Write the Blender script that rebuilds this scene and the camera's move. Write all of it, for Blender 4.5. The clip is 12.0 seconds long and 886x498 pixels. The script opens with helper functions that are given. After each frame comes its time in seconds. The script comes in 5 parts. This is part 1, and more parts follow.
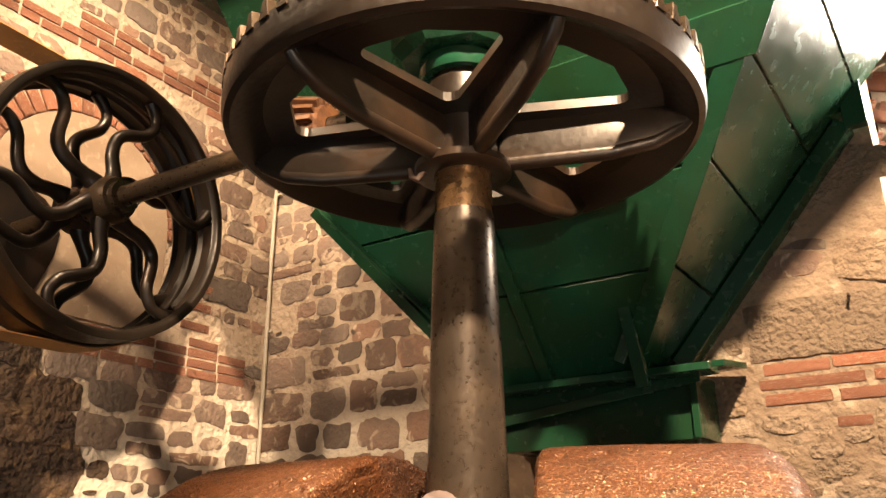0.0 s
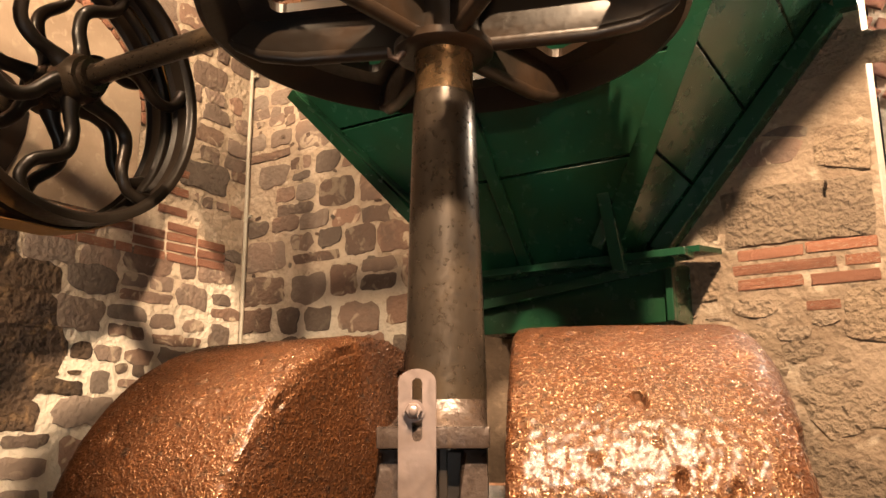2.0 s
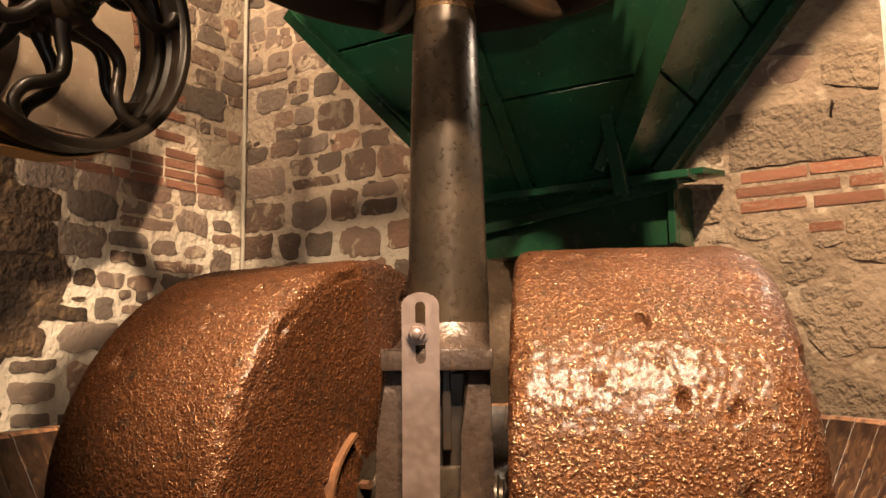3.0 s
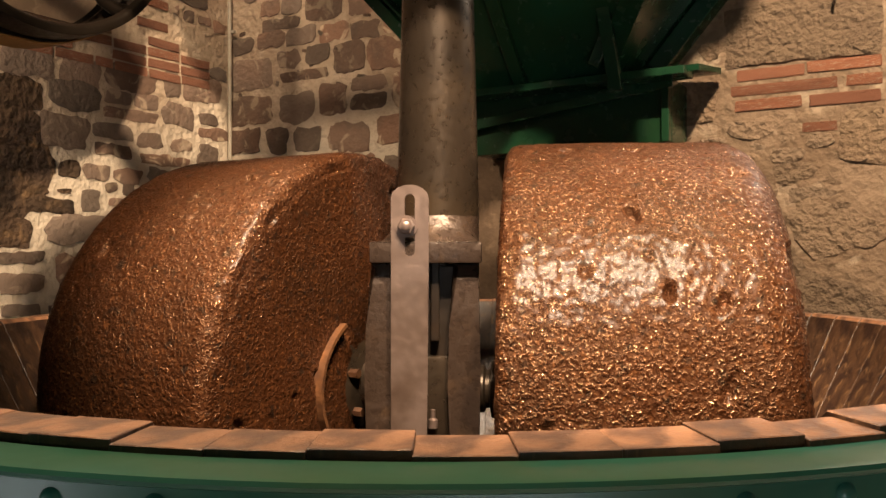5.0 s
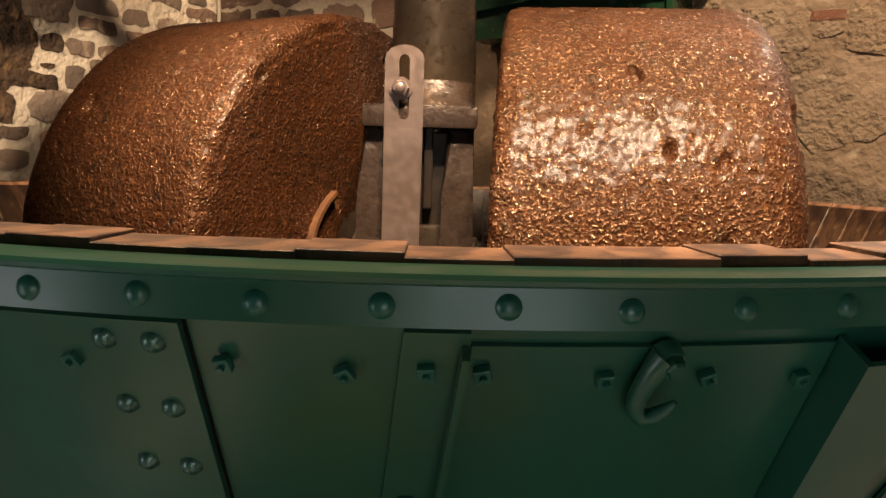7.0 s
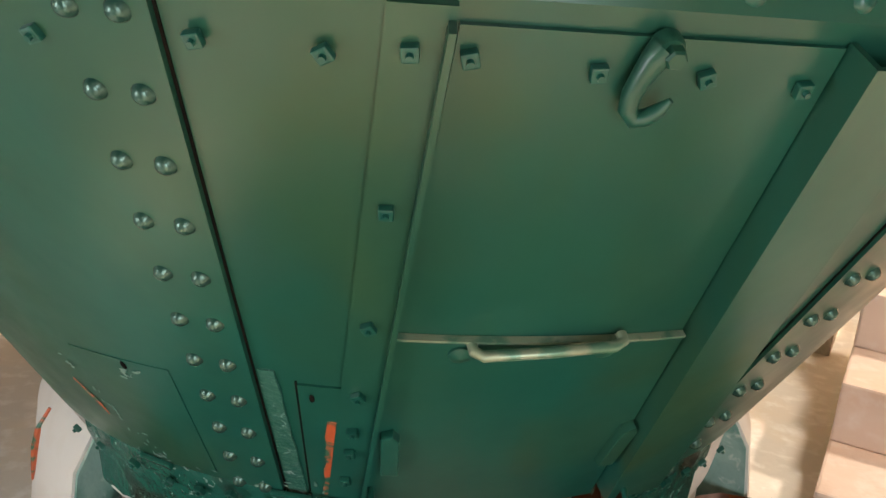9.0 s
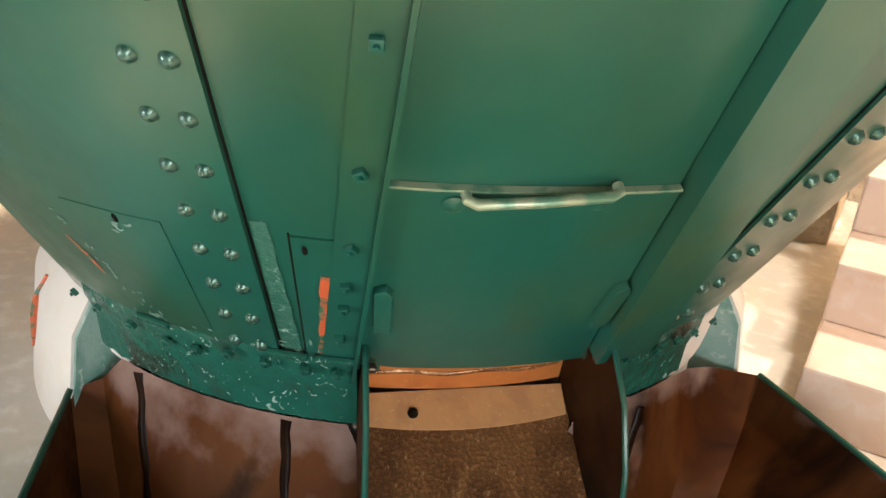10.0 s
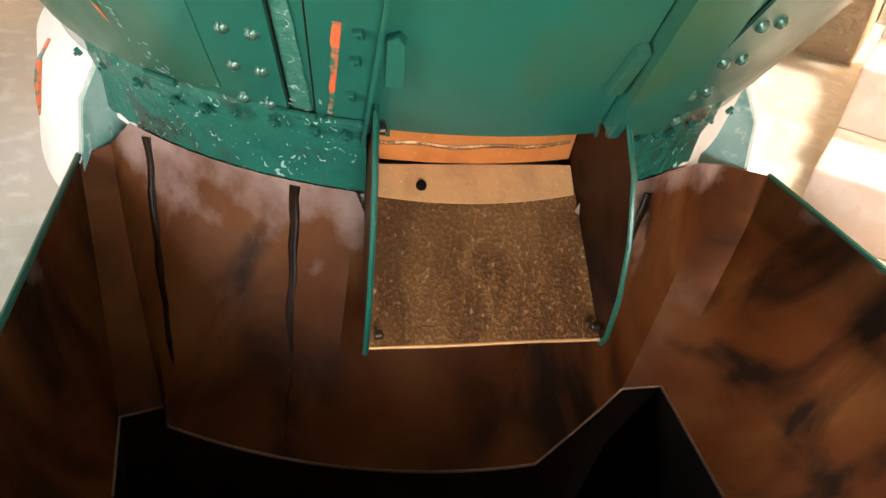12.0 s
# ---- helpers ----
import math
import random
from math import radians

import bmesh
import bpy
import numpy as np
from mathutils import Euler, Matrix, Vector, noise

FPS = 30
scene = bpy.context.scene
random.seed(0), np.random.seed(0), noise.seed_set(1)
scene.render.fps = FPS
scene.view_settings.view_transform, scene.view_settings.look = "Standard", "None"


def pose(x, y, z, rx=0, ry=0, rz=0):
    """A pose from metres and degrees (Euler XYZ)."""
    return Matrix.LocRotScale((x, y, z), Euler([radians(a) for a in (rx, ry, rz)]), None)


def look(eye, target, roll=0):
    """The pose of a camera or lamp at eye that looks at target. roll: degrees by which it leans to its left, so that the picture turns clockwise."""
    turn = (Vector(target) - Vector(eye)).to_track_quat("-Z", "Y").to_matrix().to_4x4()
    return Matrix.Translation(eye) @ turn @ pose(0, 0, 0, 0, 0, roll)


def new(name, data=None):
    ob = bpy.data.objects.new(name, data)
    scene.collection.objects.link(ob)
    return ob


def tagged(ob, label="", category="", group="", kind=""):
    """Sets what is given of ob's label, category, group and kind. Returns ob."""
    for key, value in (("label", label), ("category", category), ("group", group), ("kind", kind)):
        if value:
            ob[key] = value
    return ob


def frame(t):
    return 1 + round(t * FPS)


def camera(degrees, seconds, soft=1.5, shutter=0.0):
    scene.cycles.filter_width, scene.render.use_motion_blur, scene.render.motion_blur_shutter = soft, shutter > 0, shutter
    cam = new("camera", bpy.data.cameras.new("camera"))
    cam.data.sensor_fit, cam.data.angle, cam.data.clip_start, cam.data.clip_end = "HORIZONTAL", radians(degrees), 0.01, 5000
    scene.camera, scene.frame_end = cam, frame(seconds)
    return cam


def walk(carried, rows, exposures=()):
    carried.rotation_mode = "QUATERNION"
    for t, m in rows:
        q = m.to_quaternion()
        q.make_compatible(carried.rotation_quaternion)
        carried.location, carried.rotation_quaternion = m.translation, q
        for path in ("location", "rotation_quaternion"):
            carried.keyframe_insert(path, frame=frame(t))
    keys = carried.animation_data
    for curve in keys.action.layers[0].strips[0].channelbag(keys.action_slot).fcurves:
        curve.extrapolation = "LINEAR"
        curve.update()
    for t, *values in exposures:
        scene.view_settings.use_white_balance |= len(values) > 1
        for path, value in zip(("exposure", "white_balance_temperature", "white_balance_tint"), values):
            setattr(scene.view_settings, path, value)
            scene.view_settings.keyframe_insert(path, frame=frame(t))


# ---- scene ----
cam = camera(57.0, 12.0)
PATH = [
    (0, (0.055, -0.072, 1.813), (-0.027, 1.802, 2.505), -0.3),
    (0.5, (0.058, -0.073, 1.808), (0.003, 1.826, 2.433), 0.1),
    (1, (0.066, -0.067, 1.801), (0.023, 1.853, 2.361), 0.1),
    (1.5, (0.064, -0.063, 1.803), (0.026, 1.874, 2.297), -0.2),
    (2, (0.059, -0.058, 1.804), (0.02, 1.895, 2.233), -0.3),
    (2.5, (0.054, -0.054, 1.803), (0.013, 1.915, 2.153), -0.5),
    (3, (0.053, -0.045, 1.802), (0.012, 1.939, 2.051), -0.7),
    (5, (0.051, -0.032, 1.783), (0.035, 1.968, 1.79), 0.0),
    (5.5, (0.047, -0.025, 1.756), (0.038, 1.974, 1.714), 0.8),
    (6, (0.048, -0.016, 1.728), (0.042, 1.982, 1.637), 1.1),
    (6.5, (0.045, -0.007, 1.698), (0.048, 1.988, 1.561), 1.2),
    (8.3, (0.058, 0.015, 1.565), (0.086, 1.969, 1.137), 3.2),
    (8.5, (0.059, 0.013, 1.546), (0.092, 1.959, 1.084), 3.3),
    (9, (0.063, 0.013, 1.511), (0.105, 1.931, 0.946), 3.9),
    (9.5, (0.07, 0.01, 1.475), (0.119, 1.889, 0.791), 4.3),
    (10, (0.077, 0.007, 1.439), (0.133, 1.844, 0.652), 4.7),
    (10.5, (0.079, -0.004, 1.402), (0.142, 1.793, 0.525), 5.4),
    (11, (0.079, -0.015, 1.369), (0.141, 1.739, 0.409), 6.3),
    (11.5, (0.08, -0.026, 1.341), (0.145, 1.674, 0.29), 7.0),
    (12, (0.079, -0.041, 1.318), (0.156, 1.609, 0.191), 7.4),
]
EXPOSURES = [(0.0, 0.5), (1.5, 0.42), (2.5, 0.25), (3.2, 0.0), (4.8, -0.3), (6.5, -0.6), (8.3, 0.8), (9.0, 1.45), (10.5, 2.2), (11.3, 2.45), (12.0, 2.75)]
walk(cam, [(t, look(eye, target, roll)) for t, eye, target, roll in PATH], EXPOSURES)

# ---- world, lamps and exposure ----
world = bpy.data.worlds.new("room_air")
scene.world = world
world.use_nodes = True
world.node_tree.nodes["Background"].inputs[0].default_value = (1.0, 0.86, 0.70, 1)
world.node_tree.nodes["Background"].inputs[1].default_value = 0.02


def lamp(name, kind, eye, target, power, colour, size=0.1, cone=70, blend=0.6, sy=None):
    d = bpy.data.lights.new(name, kind)
    d.energy, d.color = power, colour
    if kind == "AREA":
        d.shape, d.size, d.size_y = "RECTANGLE", size, sy or size
    else:
        d.shadow_soft_size = size
    if kind == "SPOT":
        d.spot_size, d.spot_blend = radians(cone), blend
    ob = new(name, d)
    ob.matrix_world = look(eye, target)
    return ob


WARM = (1.0, 0.74, 0.48)
lamp("overhead_spot_light", "SPOT", (0.60, 0.15, 4.6), (0.55, 2.5, 2.7), 1800, WARM, 0.07, 61, 0.15)
lamp("overhead_spot_light", "SPOT", (-1.3, 1.6, 5.0), (0.25, 0.95, 1.55), 1300, WARM, 0.06, 46, 0.5)
# Two spots added to brighten the left wall and the back wall.
lamp("overhead_spot_light", "SPOT", (-2.4, 0.2, 4.3), (-0.7, 4.2, 2.7), 720, WARM, 0.16, 50, 0.6)
lamp("overhead_spot_light", "SPOT", (-1.25, 2.15, 5.1), (-1.4, 3.9, 3.2), 520, WARM, 0.16, 92, 0.8)
# Added spot in front that brings out the gear hub and journal.
lamp("front_fill_spot", "SPOT", (0.7, -1.2, 2.4), (0.12, 2.1, 3.05), 225, WARM, 0.06, 26, 0.8)
lamp("overhead_spot_light", "SPOT", (0.22, -0.50, 4.8), (0.20, 1.80, 1.75), 3400, (1.0, 0.80, 0.58), 0.07, 31, 0.45)
# Spot added over the stairs to brighten them and warm the pan's side.
lamp("stair_fill_spot", "SPOT", (3.0, 0.5, 4.7), (2.2, 1.9, 0.5), 240, (1.0, 0.82, 0.66), 0.10, 44, 0.6)
lamp("side_room_light", "AREA", (2.35, 3.0, 3.82), (1.3, 2.6, 3.3), 52, (1.0, 0.88, 0.72), 0.30, sy=0.30)
# Added soft fill behind the camera to brighten the pan's cone.
lamp("front_fill_light", "AREA", (0.7, -2.3, 1.0), (0.1, 1.2, 0.9), 23, (0.90, 0.97, 1.0), 1.2, sy=1.2)
# Added soft fill from the left for the pan's side and floor.
lamp("left_fill_light", "AREA", (-2.2, -0.3, 1.0), (-0.2, 1.3, 0.7), 11, (0.94, 0.97, 1.0), 0.6, sy=0.9)

# ---- constants of the plan ----
MX, MY = 0.02, 2.15                       # axis of the mill
CORNER = Vector((-1.23, 4.71, 0))         # corner of the two stone walls
WU = Vector((0.857, -0.515, 0)).normalized()   # along the back wall
WN = Vector((0.515, 0.857, 0)).normalized()    # out of the room through the back wall
M0 = Vector((MX, MY, 0))


def pan_r(z):
    return 1.42 + 0.6 * (z - 1.545)


def pan_pt(x, z, off=0.0):
    """A point of the pan's outside, x metres to the right of its axis."""
    r = pan_r(z)
    a = math.asin(max(-0.999, min(0.999, x / r)))
    n = Vector((math.sin(a), -math.cos(a), -0.6)).normalized()
    return Vector((MX + r * math.sin(a), MY - r * math.cos(a), z)) + n * off


def pan_az(deg, z, off=0.0):
    a, r = radians(deg), pan_r(z)
    n = Vector((math.sin(a), -math.cos(a), -0.6)).normalized()
    return Vector((MX + r * math.sin(a), MY - r * math.cos(a), z)) + n * off


def pan_frame(p):
    """Pose at a point of the pan's outside, z along its outward normal and y up the slope."""
    d = Vector((p.x - MX, p.y - MY, 0)).normalized()
    n = (d + Vector((0, 0, -0.6))).normalized()
    x = Vector((0, 0, 1)).cross(d).normalized()
    y = n.cross(x)
    m = Matrix((x, y, n)).transposed().to_4x4()
    return Matrix.Translation(p) @ m


# ---- materials ----
def mat(name, base, rough=0.5, metal=0.0, vary=(), bump=0.0, bscale=40.0, coat=0.0, spec=0.5, coatbump=0.0, coords="Object", stretch=(1, 1, 1), detail=6, rvar=0.0, island=0.0, objrand=0.0, objcol=None, bdist=0.01, low=None, bdet=8):
    """A procedural paint. vary: rows of (noise scale, colour, low, high, distortion) laid over the base one after another."""
    m = bpy.data.materials.new(name)
    m.use_nodes = True
    nt = m.node_tree
    N, L = nt.nodes, nt.links
    b = N["Principled BSDF"]
    tc = N.new("ShaderNodeTexCoord")
    src = tc.outputs[coords]
    b.inputs["Roughness"].default_value, b.inputs["Metallic"].default_value = rough, metal
    b.inputs["Specular IOR Level"].default_value = spec
    b.inputs["Coat Weight"].default_value, b.inputs["Coat Roughness"].default_value = coat, 0.12
    col = N.new("ShaderNodeRGB")
    col.outputs[0].default_value = (*base, 1)
    out = col.outputs[0]
    for i, (sc, c, lo, hi, dist) in enumerate(vary):
        n = N.new("ShaderNodeTexNoise")
        n.inputs["Scale"].default_value, n.inputs["Detail"].default_value, n.inputs["Distortion"].default_value = sc, detail, dist
        mp = N.new("ShaderNodeMapping")
        mp.inputs["Location"].default_value, mp.inputs["Scale"].default_value = (3.7 * i, 1.3 * i, 7.1 * i), stretch
        L.new(src, mp.inputs[0])
        L.new(mp.outputs[0], n.inputs["Vector"])
        r = N.new("ShaderNodeMapRange")
        r.inputs["From Min"].default_value, r.inputs["From Max"].default_value = lo, hi
        L.new(n.outputs["Fac"], r.inputs["Value"])
        mix = N.new("ShaderNodeMix")
        mix.data_type = "RGBA"
        L.new(r.outputs[0], mix.inputs["Factor"])
        L.new(out, mix.inputs[6])
        mix.inputs[7].default_value = (*c, 1)
        out = mix.outputs[2]
    if objcol:
        g = N.new("ShaderNodeObjectInfo")
        k7 = N.new("ShaderNodeMath")
        k7.operation = "MULTIPLY"
        k7.inputs[1].default_value = 7.31
        fr = N.new("ShaderNodeMath")
        fr.operation = "FRACT"
        L.new(g.outputs["Random"], k7.inputs[0])
        L.new(k7.outputs[0], fr.inputs[0])
        mix = N.new("ShaderNodeMix")
        mix.data_type = "RGBA"
        L.new(fr.outputs[0], mix.inputs["Factor"])
        L.new(out, mix.inputs[6])
        mix.inputs[7].default_value = (*objcol, 1)
        out = mix.outputs[2]
    if low:
        # a whitewashed lower zone with a ragged upper edge
        z0, z1, lc = low[:3]
        sep = N.new("ShaderNodeSeparateXYZ")
        L.new(src, sep.inputs[0])
        n = N.new("ShaderNodeTexNoise")
        n.inputs["Scale"].default_value, n.inputs["Detail"].default_value = (low[3] if len(low) > 3 else 1.7), 5
        L.new(src, n.inputs["Vector"])
        ad = N.new("ShaderNodeMath")
        ad.operation = "MULTIPLY_ADD"
        ad.inputs[1].default_value = low[4] if len(low) > 4 else 1.0
        L.new(n.outputs["Fac"], ad.inputs[0])
        L.new(sep.outputs[2], ad.inputs[2])
        r = N.new("ShaderNodeMapRange")
        r.inputs["From Min"].default_value, r.inputs["From Max"].default_value = z1, z0
        L.new(ad.outputs[0], r.inputs["Value"])
        mix = N.new("ShaderNodeMix")
        mix.data_type = "RGBA"
        L.new(r.outputs[0], mix.inputs["Factor"])
        L.new(out, mix.inputs[6])
        mix.inputs[7].default_value = (*lc, 1)
        out = mix.outputs[2]
    if island or objrand:
        g = N.new("ShaderNodeNewGeometry" if island else "ShaderNodeObjectInfo")
        hs = N.new("ShaderNodeHueSaturation")
        r = N.new("ShaderNodeMapRange")
        k = island or objrand
        r.inputs["To Min"].default_value, r.inputs["To Max"].default_value = 1 - k, 1 + k
        L.new(g.outputs["Random Per Island" if island else "Random"], r.inputs["Value"])
        L.new(r.outputs[0], hs.inputs["Value"])
        L.new(out, hs.inputs["Color"])
        out = hs.outputs[0]
    L.new(out, b.inputs["Base Color"])
    if bump or rvar:
        n = N.new("ShaderNodeTexNoise")
        n.inputs["Scale"].default_value, n.inputs["Detail"].default_value = bscale, bdet
        L.new(src, n.inputs["Vector"])
        if bump:
            bp = N.new("ShaderNodeBump")
            bp.inputs["Strength"].default_value, bp.inputs["Distance"].default_value = bump, bdist
            L.new(n.outputs["Fac"], bp.inputs["Height"])
            L.new(bp.outputs[0], b.inputs["Normal"])
        if coatbump:
            cb = N.new("ShaderNodeBump")
            cb.inputs["Strength"].default_value, cb.inputs["Distance"].default_value = coatbump, bdist
            L.new(n.outputs["Fac"], cb.inputs["Height"])
            L.new(cb.outputs[0], b.inputs["Coat Normal"])
            b.inputs["Coat Roughness"].default_value = 0.13
        if rvar:
            r = N.new("ShaderNodeMapRange")
            r.inputs["From Min"].default_value, r.inputs["From Max"].default_value = 0.3, 0.7
            r.inputs["To Min"].default_value, r.inputs["To Max"].default_value = max(0.02, rough - rvar), rough + rvar
            L.new(n.outputs["Fac"], r.inputs["Value"])
            L.new(r.outputs[0], b.inputs["Roughness"])
    return m


# Olive rows: paint tone, and floor reflections put into the colour.
GREEN = mat("green_paint", (0.010, 0.081, 0.058), 0.33, vary=[(1.6, (0.020, 0.066, 0.034), 0.44, 0.68, 0.5), (5, (0.007, 0.060, 0.044), 0.38, 0.90, 0.3), (3, (0.035, 0.065, 0.025), 0.55, 0.80, 0.5)], bump=0.06, bscale=14, detail=4.0, bdet=2, rvar=0.04, spec=0.45, stretch=(1.2, 1.2, 0.32))
GREEN_DK = mat("green_board_paint", (0.008, 0.046, 0.023), 0.24, vary=[(3, (0.010, 0.032, 0.013), 0.4, 0.7, 0.4), (25, (0.005, 0.024, 0.014), 0.6, 0.85, 0.5)], bump=0.15, bscale=18, rvar=0.06)
RIVETP = mat("worn_rivet_paint", (0.055, 0.115, 0.088), 0.24, 0.35, vary=[(60, (0.02, 0.075, 0.055), 0.45, 0.6, 0.4)], bump=0.3, bscale=120, bdist=0.004)
SPLASH = mat("thin_green_splash", (0.22, 0.33, 0.29), 0.5, vary=[(9, (0.10, 0.22, 0.18), 0.42, 0.62, 0.6), (30, (0.38, 0.44, 0.40), 0.60, 0.70, 0.8)], bump=0.5, bscale=30)
GREEN_CHIP = mat("chipped_green_paint", (0.013, 0.088, 0.062), 0.24, vary=[(14, (0.012, 0.08, 0.055), 0.45, 0.6, 0.6), (7, (0.030, 0.034, 0.024), 0.55, 0.70, 0.8), (38, (0.26, 0.36, 0.31), 0.645, 0.69, 2.0)], bump=0.5, bscale=45, bdist=0.010)
ORANGE = mat("red_lead_primer", (0.44, 0.085, 0.028), 0.5, vary=[(26, (0.02, 0.10, 0.06), 0.48, 0.58, 1.2)], bump=0.1)
IRON = mat("dark_cast_iron", (0.017, 0.0115, 0.008), 0.36, 0.40, vary=[(3, (0.040, 0.021, 0.011), 0.5, 0.72, 0.4), (22, (0.012, 0.009, 0.008), 0.58, 0.80, 0.3)], bump=0.05, bscale=50, rvar=0.08)
IRON_OLD = mat("oiled_brown_iron", (0.044, 0.030, 0.020), 0.32, 0.7, vary=[(4, (0.085, 0.054, 0.030), 0.48, 0.72, 0.3), (35, (0.030, 0.021, 0.015), 0.58, 0.80, 0.2)], bump=0.07, bscale=60, rvar=0.08)
STEEL = mat("bare_steel", (0.22, 0.155, 0.13), 0.38, 0.75, vary=[(5, (0.13, 0.085, 0.065), 0.45, 0.65, 0.4), (40, (0.17, 0.12, 0.095), 0.58, 0.80, 0.2)], bump=0.08, bscale=45, rvar=0.10)
RUST = mat("rusty_steel", (0.085, 0.036, 0.016), 0.50, 0.4, vary=[(12, (0.16, 0.065, 0.022), 0.5, 0.7, 0.3), (40, (0.05, 0.02, 0.01), 0.5, 0.8, 0.2)], bump=0.4, bscale=70)
GRANITE = mat("oil_soaked_granite", (0.023, 0.0064, 0.0017), 0.14, vary=[(3.2, (0.016, 0.005, 0.0017), 0.42, 0.66, 0.6), (90, (0.060, 0.020, 0.006), 0.56, 0.68, 0.3), (45, (0.006, 0.003, 0.002), 0.58, 0.68, 0.4)], spec=0.85)


def pitted(m, scale, strength, dist):
    """Grainy relief: rounded grains, broken up by noise, with small holes between them."""
    N, L = m.node_tree.nodes, m.node_tree.links
    b = N["Principled BSDF"]
    tc = N.new("ShaderNodeTexCoord")
    warp = N.new("ShaderNodeTexNoise")
    warp.inputs["Scale"].default_value, warp.inputs["Detail"].default_value = scale * 0.7, 3
    add = N.new("ShaderNodeVectorMath")
    add.operation = "MULTIPLY_ADD"
    L.new(tc.outputs["Object"], warp.inputs["Vector"])
    L.new(warp.outputs["Color"], add.inputs[0])
    add.inputs[1].default_value = (0.022, 0.022, 0.022)
    L.new(tc.outputs["Object"], add.inputs[2])
    vo = N.new("ShaderNodeTexVoronoi")
    vo.inputs["Scale"].default_value = scale
    L.new(add.outputs[0], vo.inputs["Vector"])
    dome = N.new("ShaderNodeMapRange")
    dome.inputs["From Min"].default_value, dome.inputs["From Max"].default_value = 0.15, 0.75
    dome.inputs["To Min"].default_value, dome.inputs["To Max"].default_value = 1.0, 0.0
    L.new(vo.outputs["Distance"], dome.inputs["Value"])
    n = N.new("ShaderNodeTexNoise")
    n.inputs["Scale"].default_value, n.inputs["Detail"].default_value = scale * 1.3, 4
    L.new(tc.outputs["Object"], n.inputs["Vector"])
    h = N.new("ShaderNodeMath")
    h.operation = "MULTIPLY_ADD"
    L.new(n.outputs["Fac"], h.inputs[0])
    h.inputs[1].default_value = 1.2
    L.new(dome.outputs[0], h.inputs[2])
    bp = N.new("ShaderNodeBump")
    bp.inputs["Strength"].default_value, bp.inputs["Distance"].default_value = strength, dist
    L.new(h.outputs[0], bp.inputs["Height"])
    L.new(bp.outputs[0], b.inputs["Normal"])
    for key, lo, hi in (("Roughness", 0.60, 0.12), ("Specular IOR Level", 0.12, 1.0)):
        wet = N.new("ShaderNodeMapRange")
        wet.inputs["From Min"].default_value, wet.inputs["From Max"].default_value = 0.95, 1.45
        wet.inputs["To Min"].default_value, wet.inputs["To Max"].default_value = lo, hi
        L.new(h.outputs[0], wet.inputs["Value"])
        L.new(wet.outputs[0], b.inputs[key])


pitted(GRANITE, 112, 1.0, 0.0023)
GRANITE.node_tree.nodes["Principled BSDF"].inputs["Specular Tint"].default_value = (1.0, 0.57, 0.32, 1)
GRANITE.node_tree.nodes["Principled BSDF"].inputs["IOR"].default_value = 1.75
GRANITE.node_tree.nodes["Principled BSDF"].inputs["Coat Weight"].default_value = 0.07
GRANITE.node_tree.nodes["Principled BSDF"].inputs["Coat Roughness"].default_value = 0.26
YOKE = mat("worn_brown_casting", (0.046, 0.029, 0.021), 0.32, 0.5, vary=[(4, (0.042, 0.026, 0.018), 0.45, 0.65, 0.6), (9, (0.085, 0.050, 0.03), 0.58, 0.75, 0.6), (50, (0.025, 0.016, 0.011), 0.6, 0.78, 0.3)], bump=0.35, bscale=50, rvar=0.12)
BINBROWN = mat("oily_brown_sheet", (0.024, 0.0070, 0.0020), 0.5, 0.0, vary=[(2.6, (0.036, 0.013, 0.004), 0.45, 0.7, 0.6), (5, (0.004, 0.0018, 0.001), 0.50, 0.66, 0.8), (24, (0.03, 0.013, 0.007), 0.68, 0.8, 0.3)], bump=0.1, bscale=20, rvar=0.12, spec=0.12)
BINSTAIN = mat("residue_stained_sheet", (0.062, 0.0165, 0.0036), 0.55, 0.0, vary=[(5, (0.090, 0.032, 0.009), 0.45, 0.7, 0.6), (4.5, (0.010, 0.0035, 0.0014), 0.48, 0.66, 1.0), (30, (0.03, 0.013, 0.007), 0.66, 0.8, 0.3)], bump=0.1, bscale=20, rvar=0.12, spec=0.10, stretch=(1, 1, 0.22), low=(0.775, 0.655, (0.205, 0.130, 0.106), 8, 0.46))
OILRUN = mat("black_brown_oil", (0.008, 0.0028, 0.0012), 0.35, vary=[(14, (0.016, 0.006, 0.002), 0.45, 0.65, 0.4)], spec=0.08)
COPPER = mat("oily_copper_sheet", (0.33, 0.150, 0.055), 0.24, 0.5, vary=[(7, (0.15, 0.062, 0.024), 0.42, 0.62, 0.8), (22, (0.40, 0.19, 0.075), 0.58, 0.72, 0.8), (120, (0.62, 0.36, 0.17), 0.62, 0.70, 0.3)], bump=0.7, bscale=130, rvar=0.10, bdist=0.004, stretch=(1, 0.45, 0.45))
COPPER_BR = mat("bright_copper_sheet", (0.62, 0.21, 0.055), 0.35, 0.3, vary=[(9, (0.46, 0.14, 0.035), 0.45, 0.65, 0.5), (120, (0.65, 0.32, 0.13), 0.64, 0.74, 0.3)], bump=0.3, bscale=90, bdist=0.003)
COPPER_TAN = mat("pale_tan_metal", (0.72, 0.37, 0.155), 0.40, 0.3, vary=[(14, (0.60, 0.30, 0.13), 0.45, 0.68, 0.6), (120, (0.80, 0.52, 0.28), 0.62, 0.74, 0.3)], bump=0.3, bscale=90, bdist=0.003)
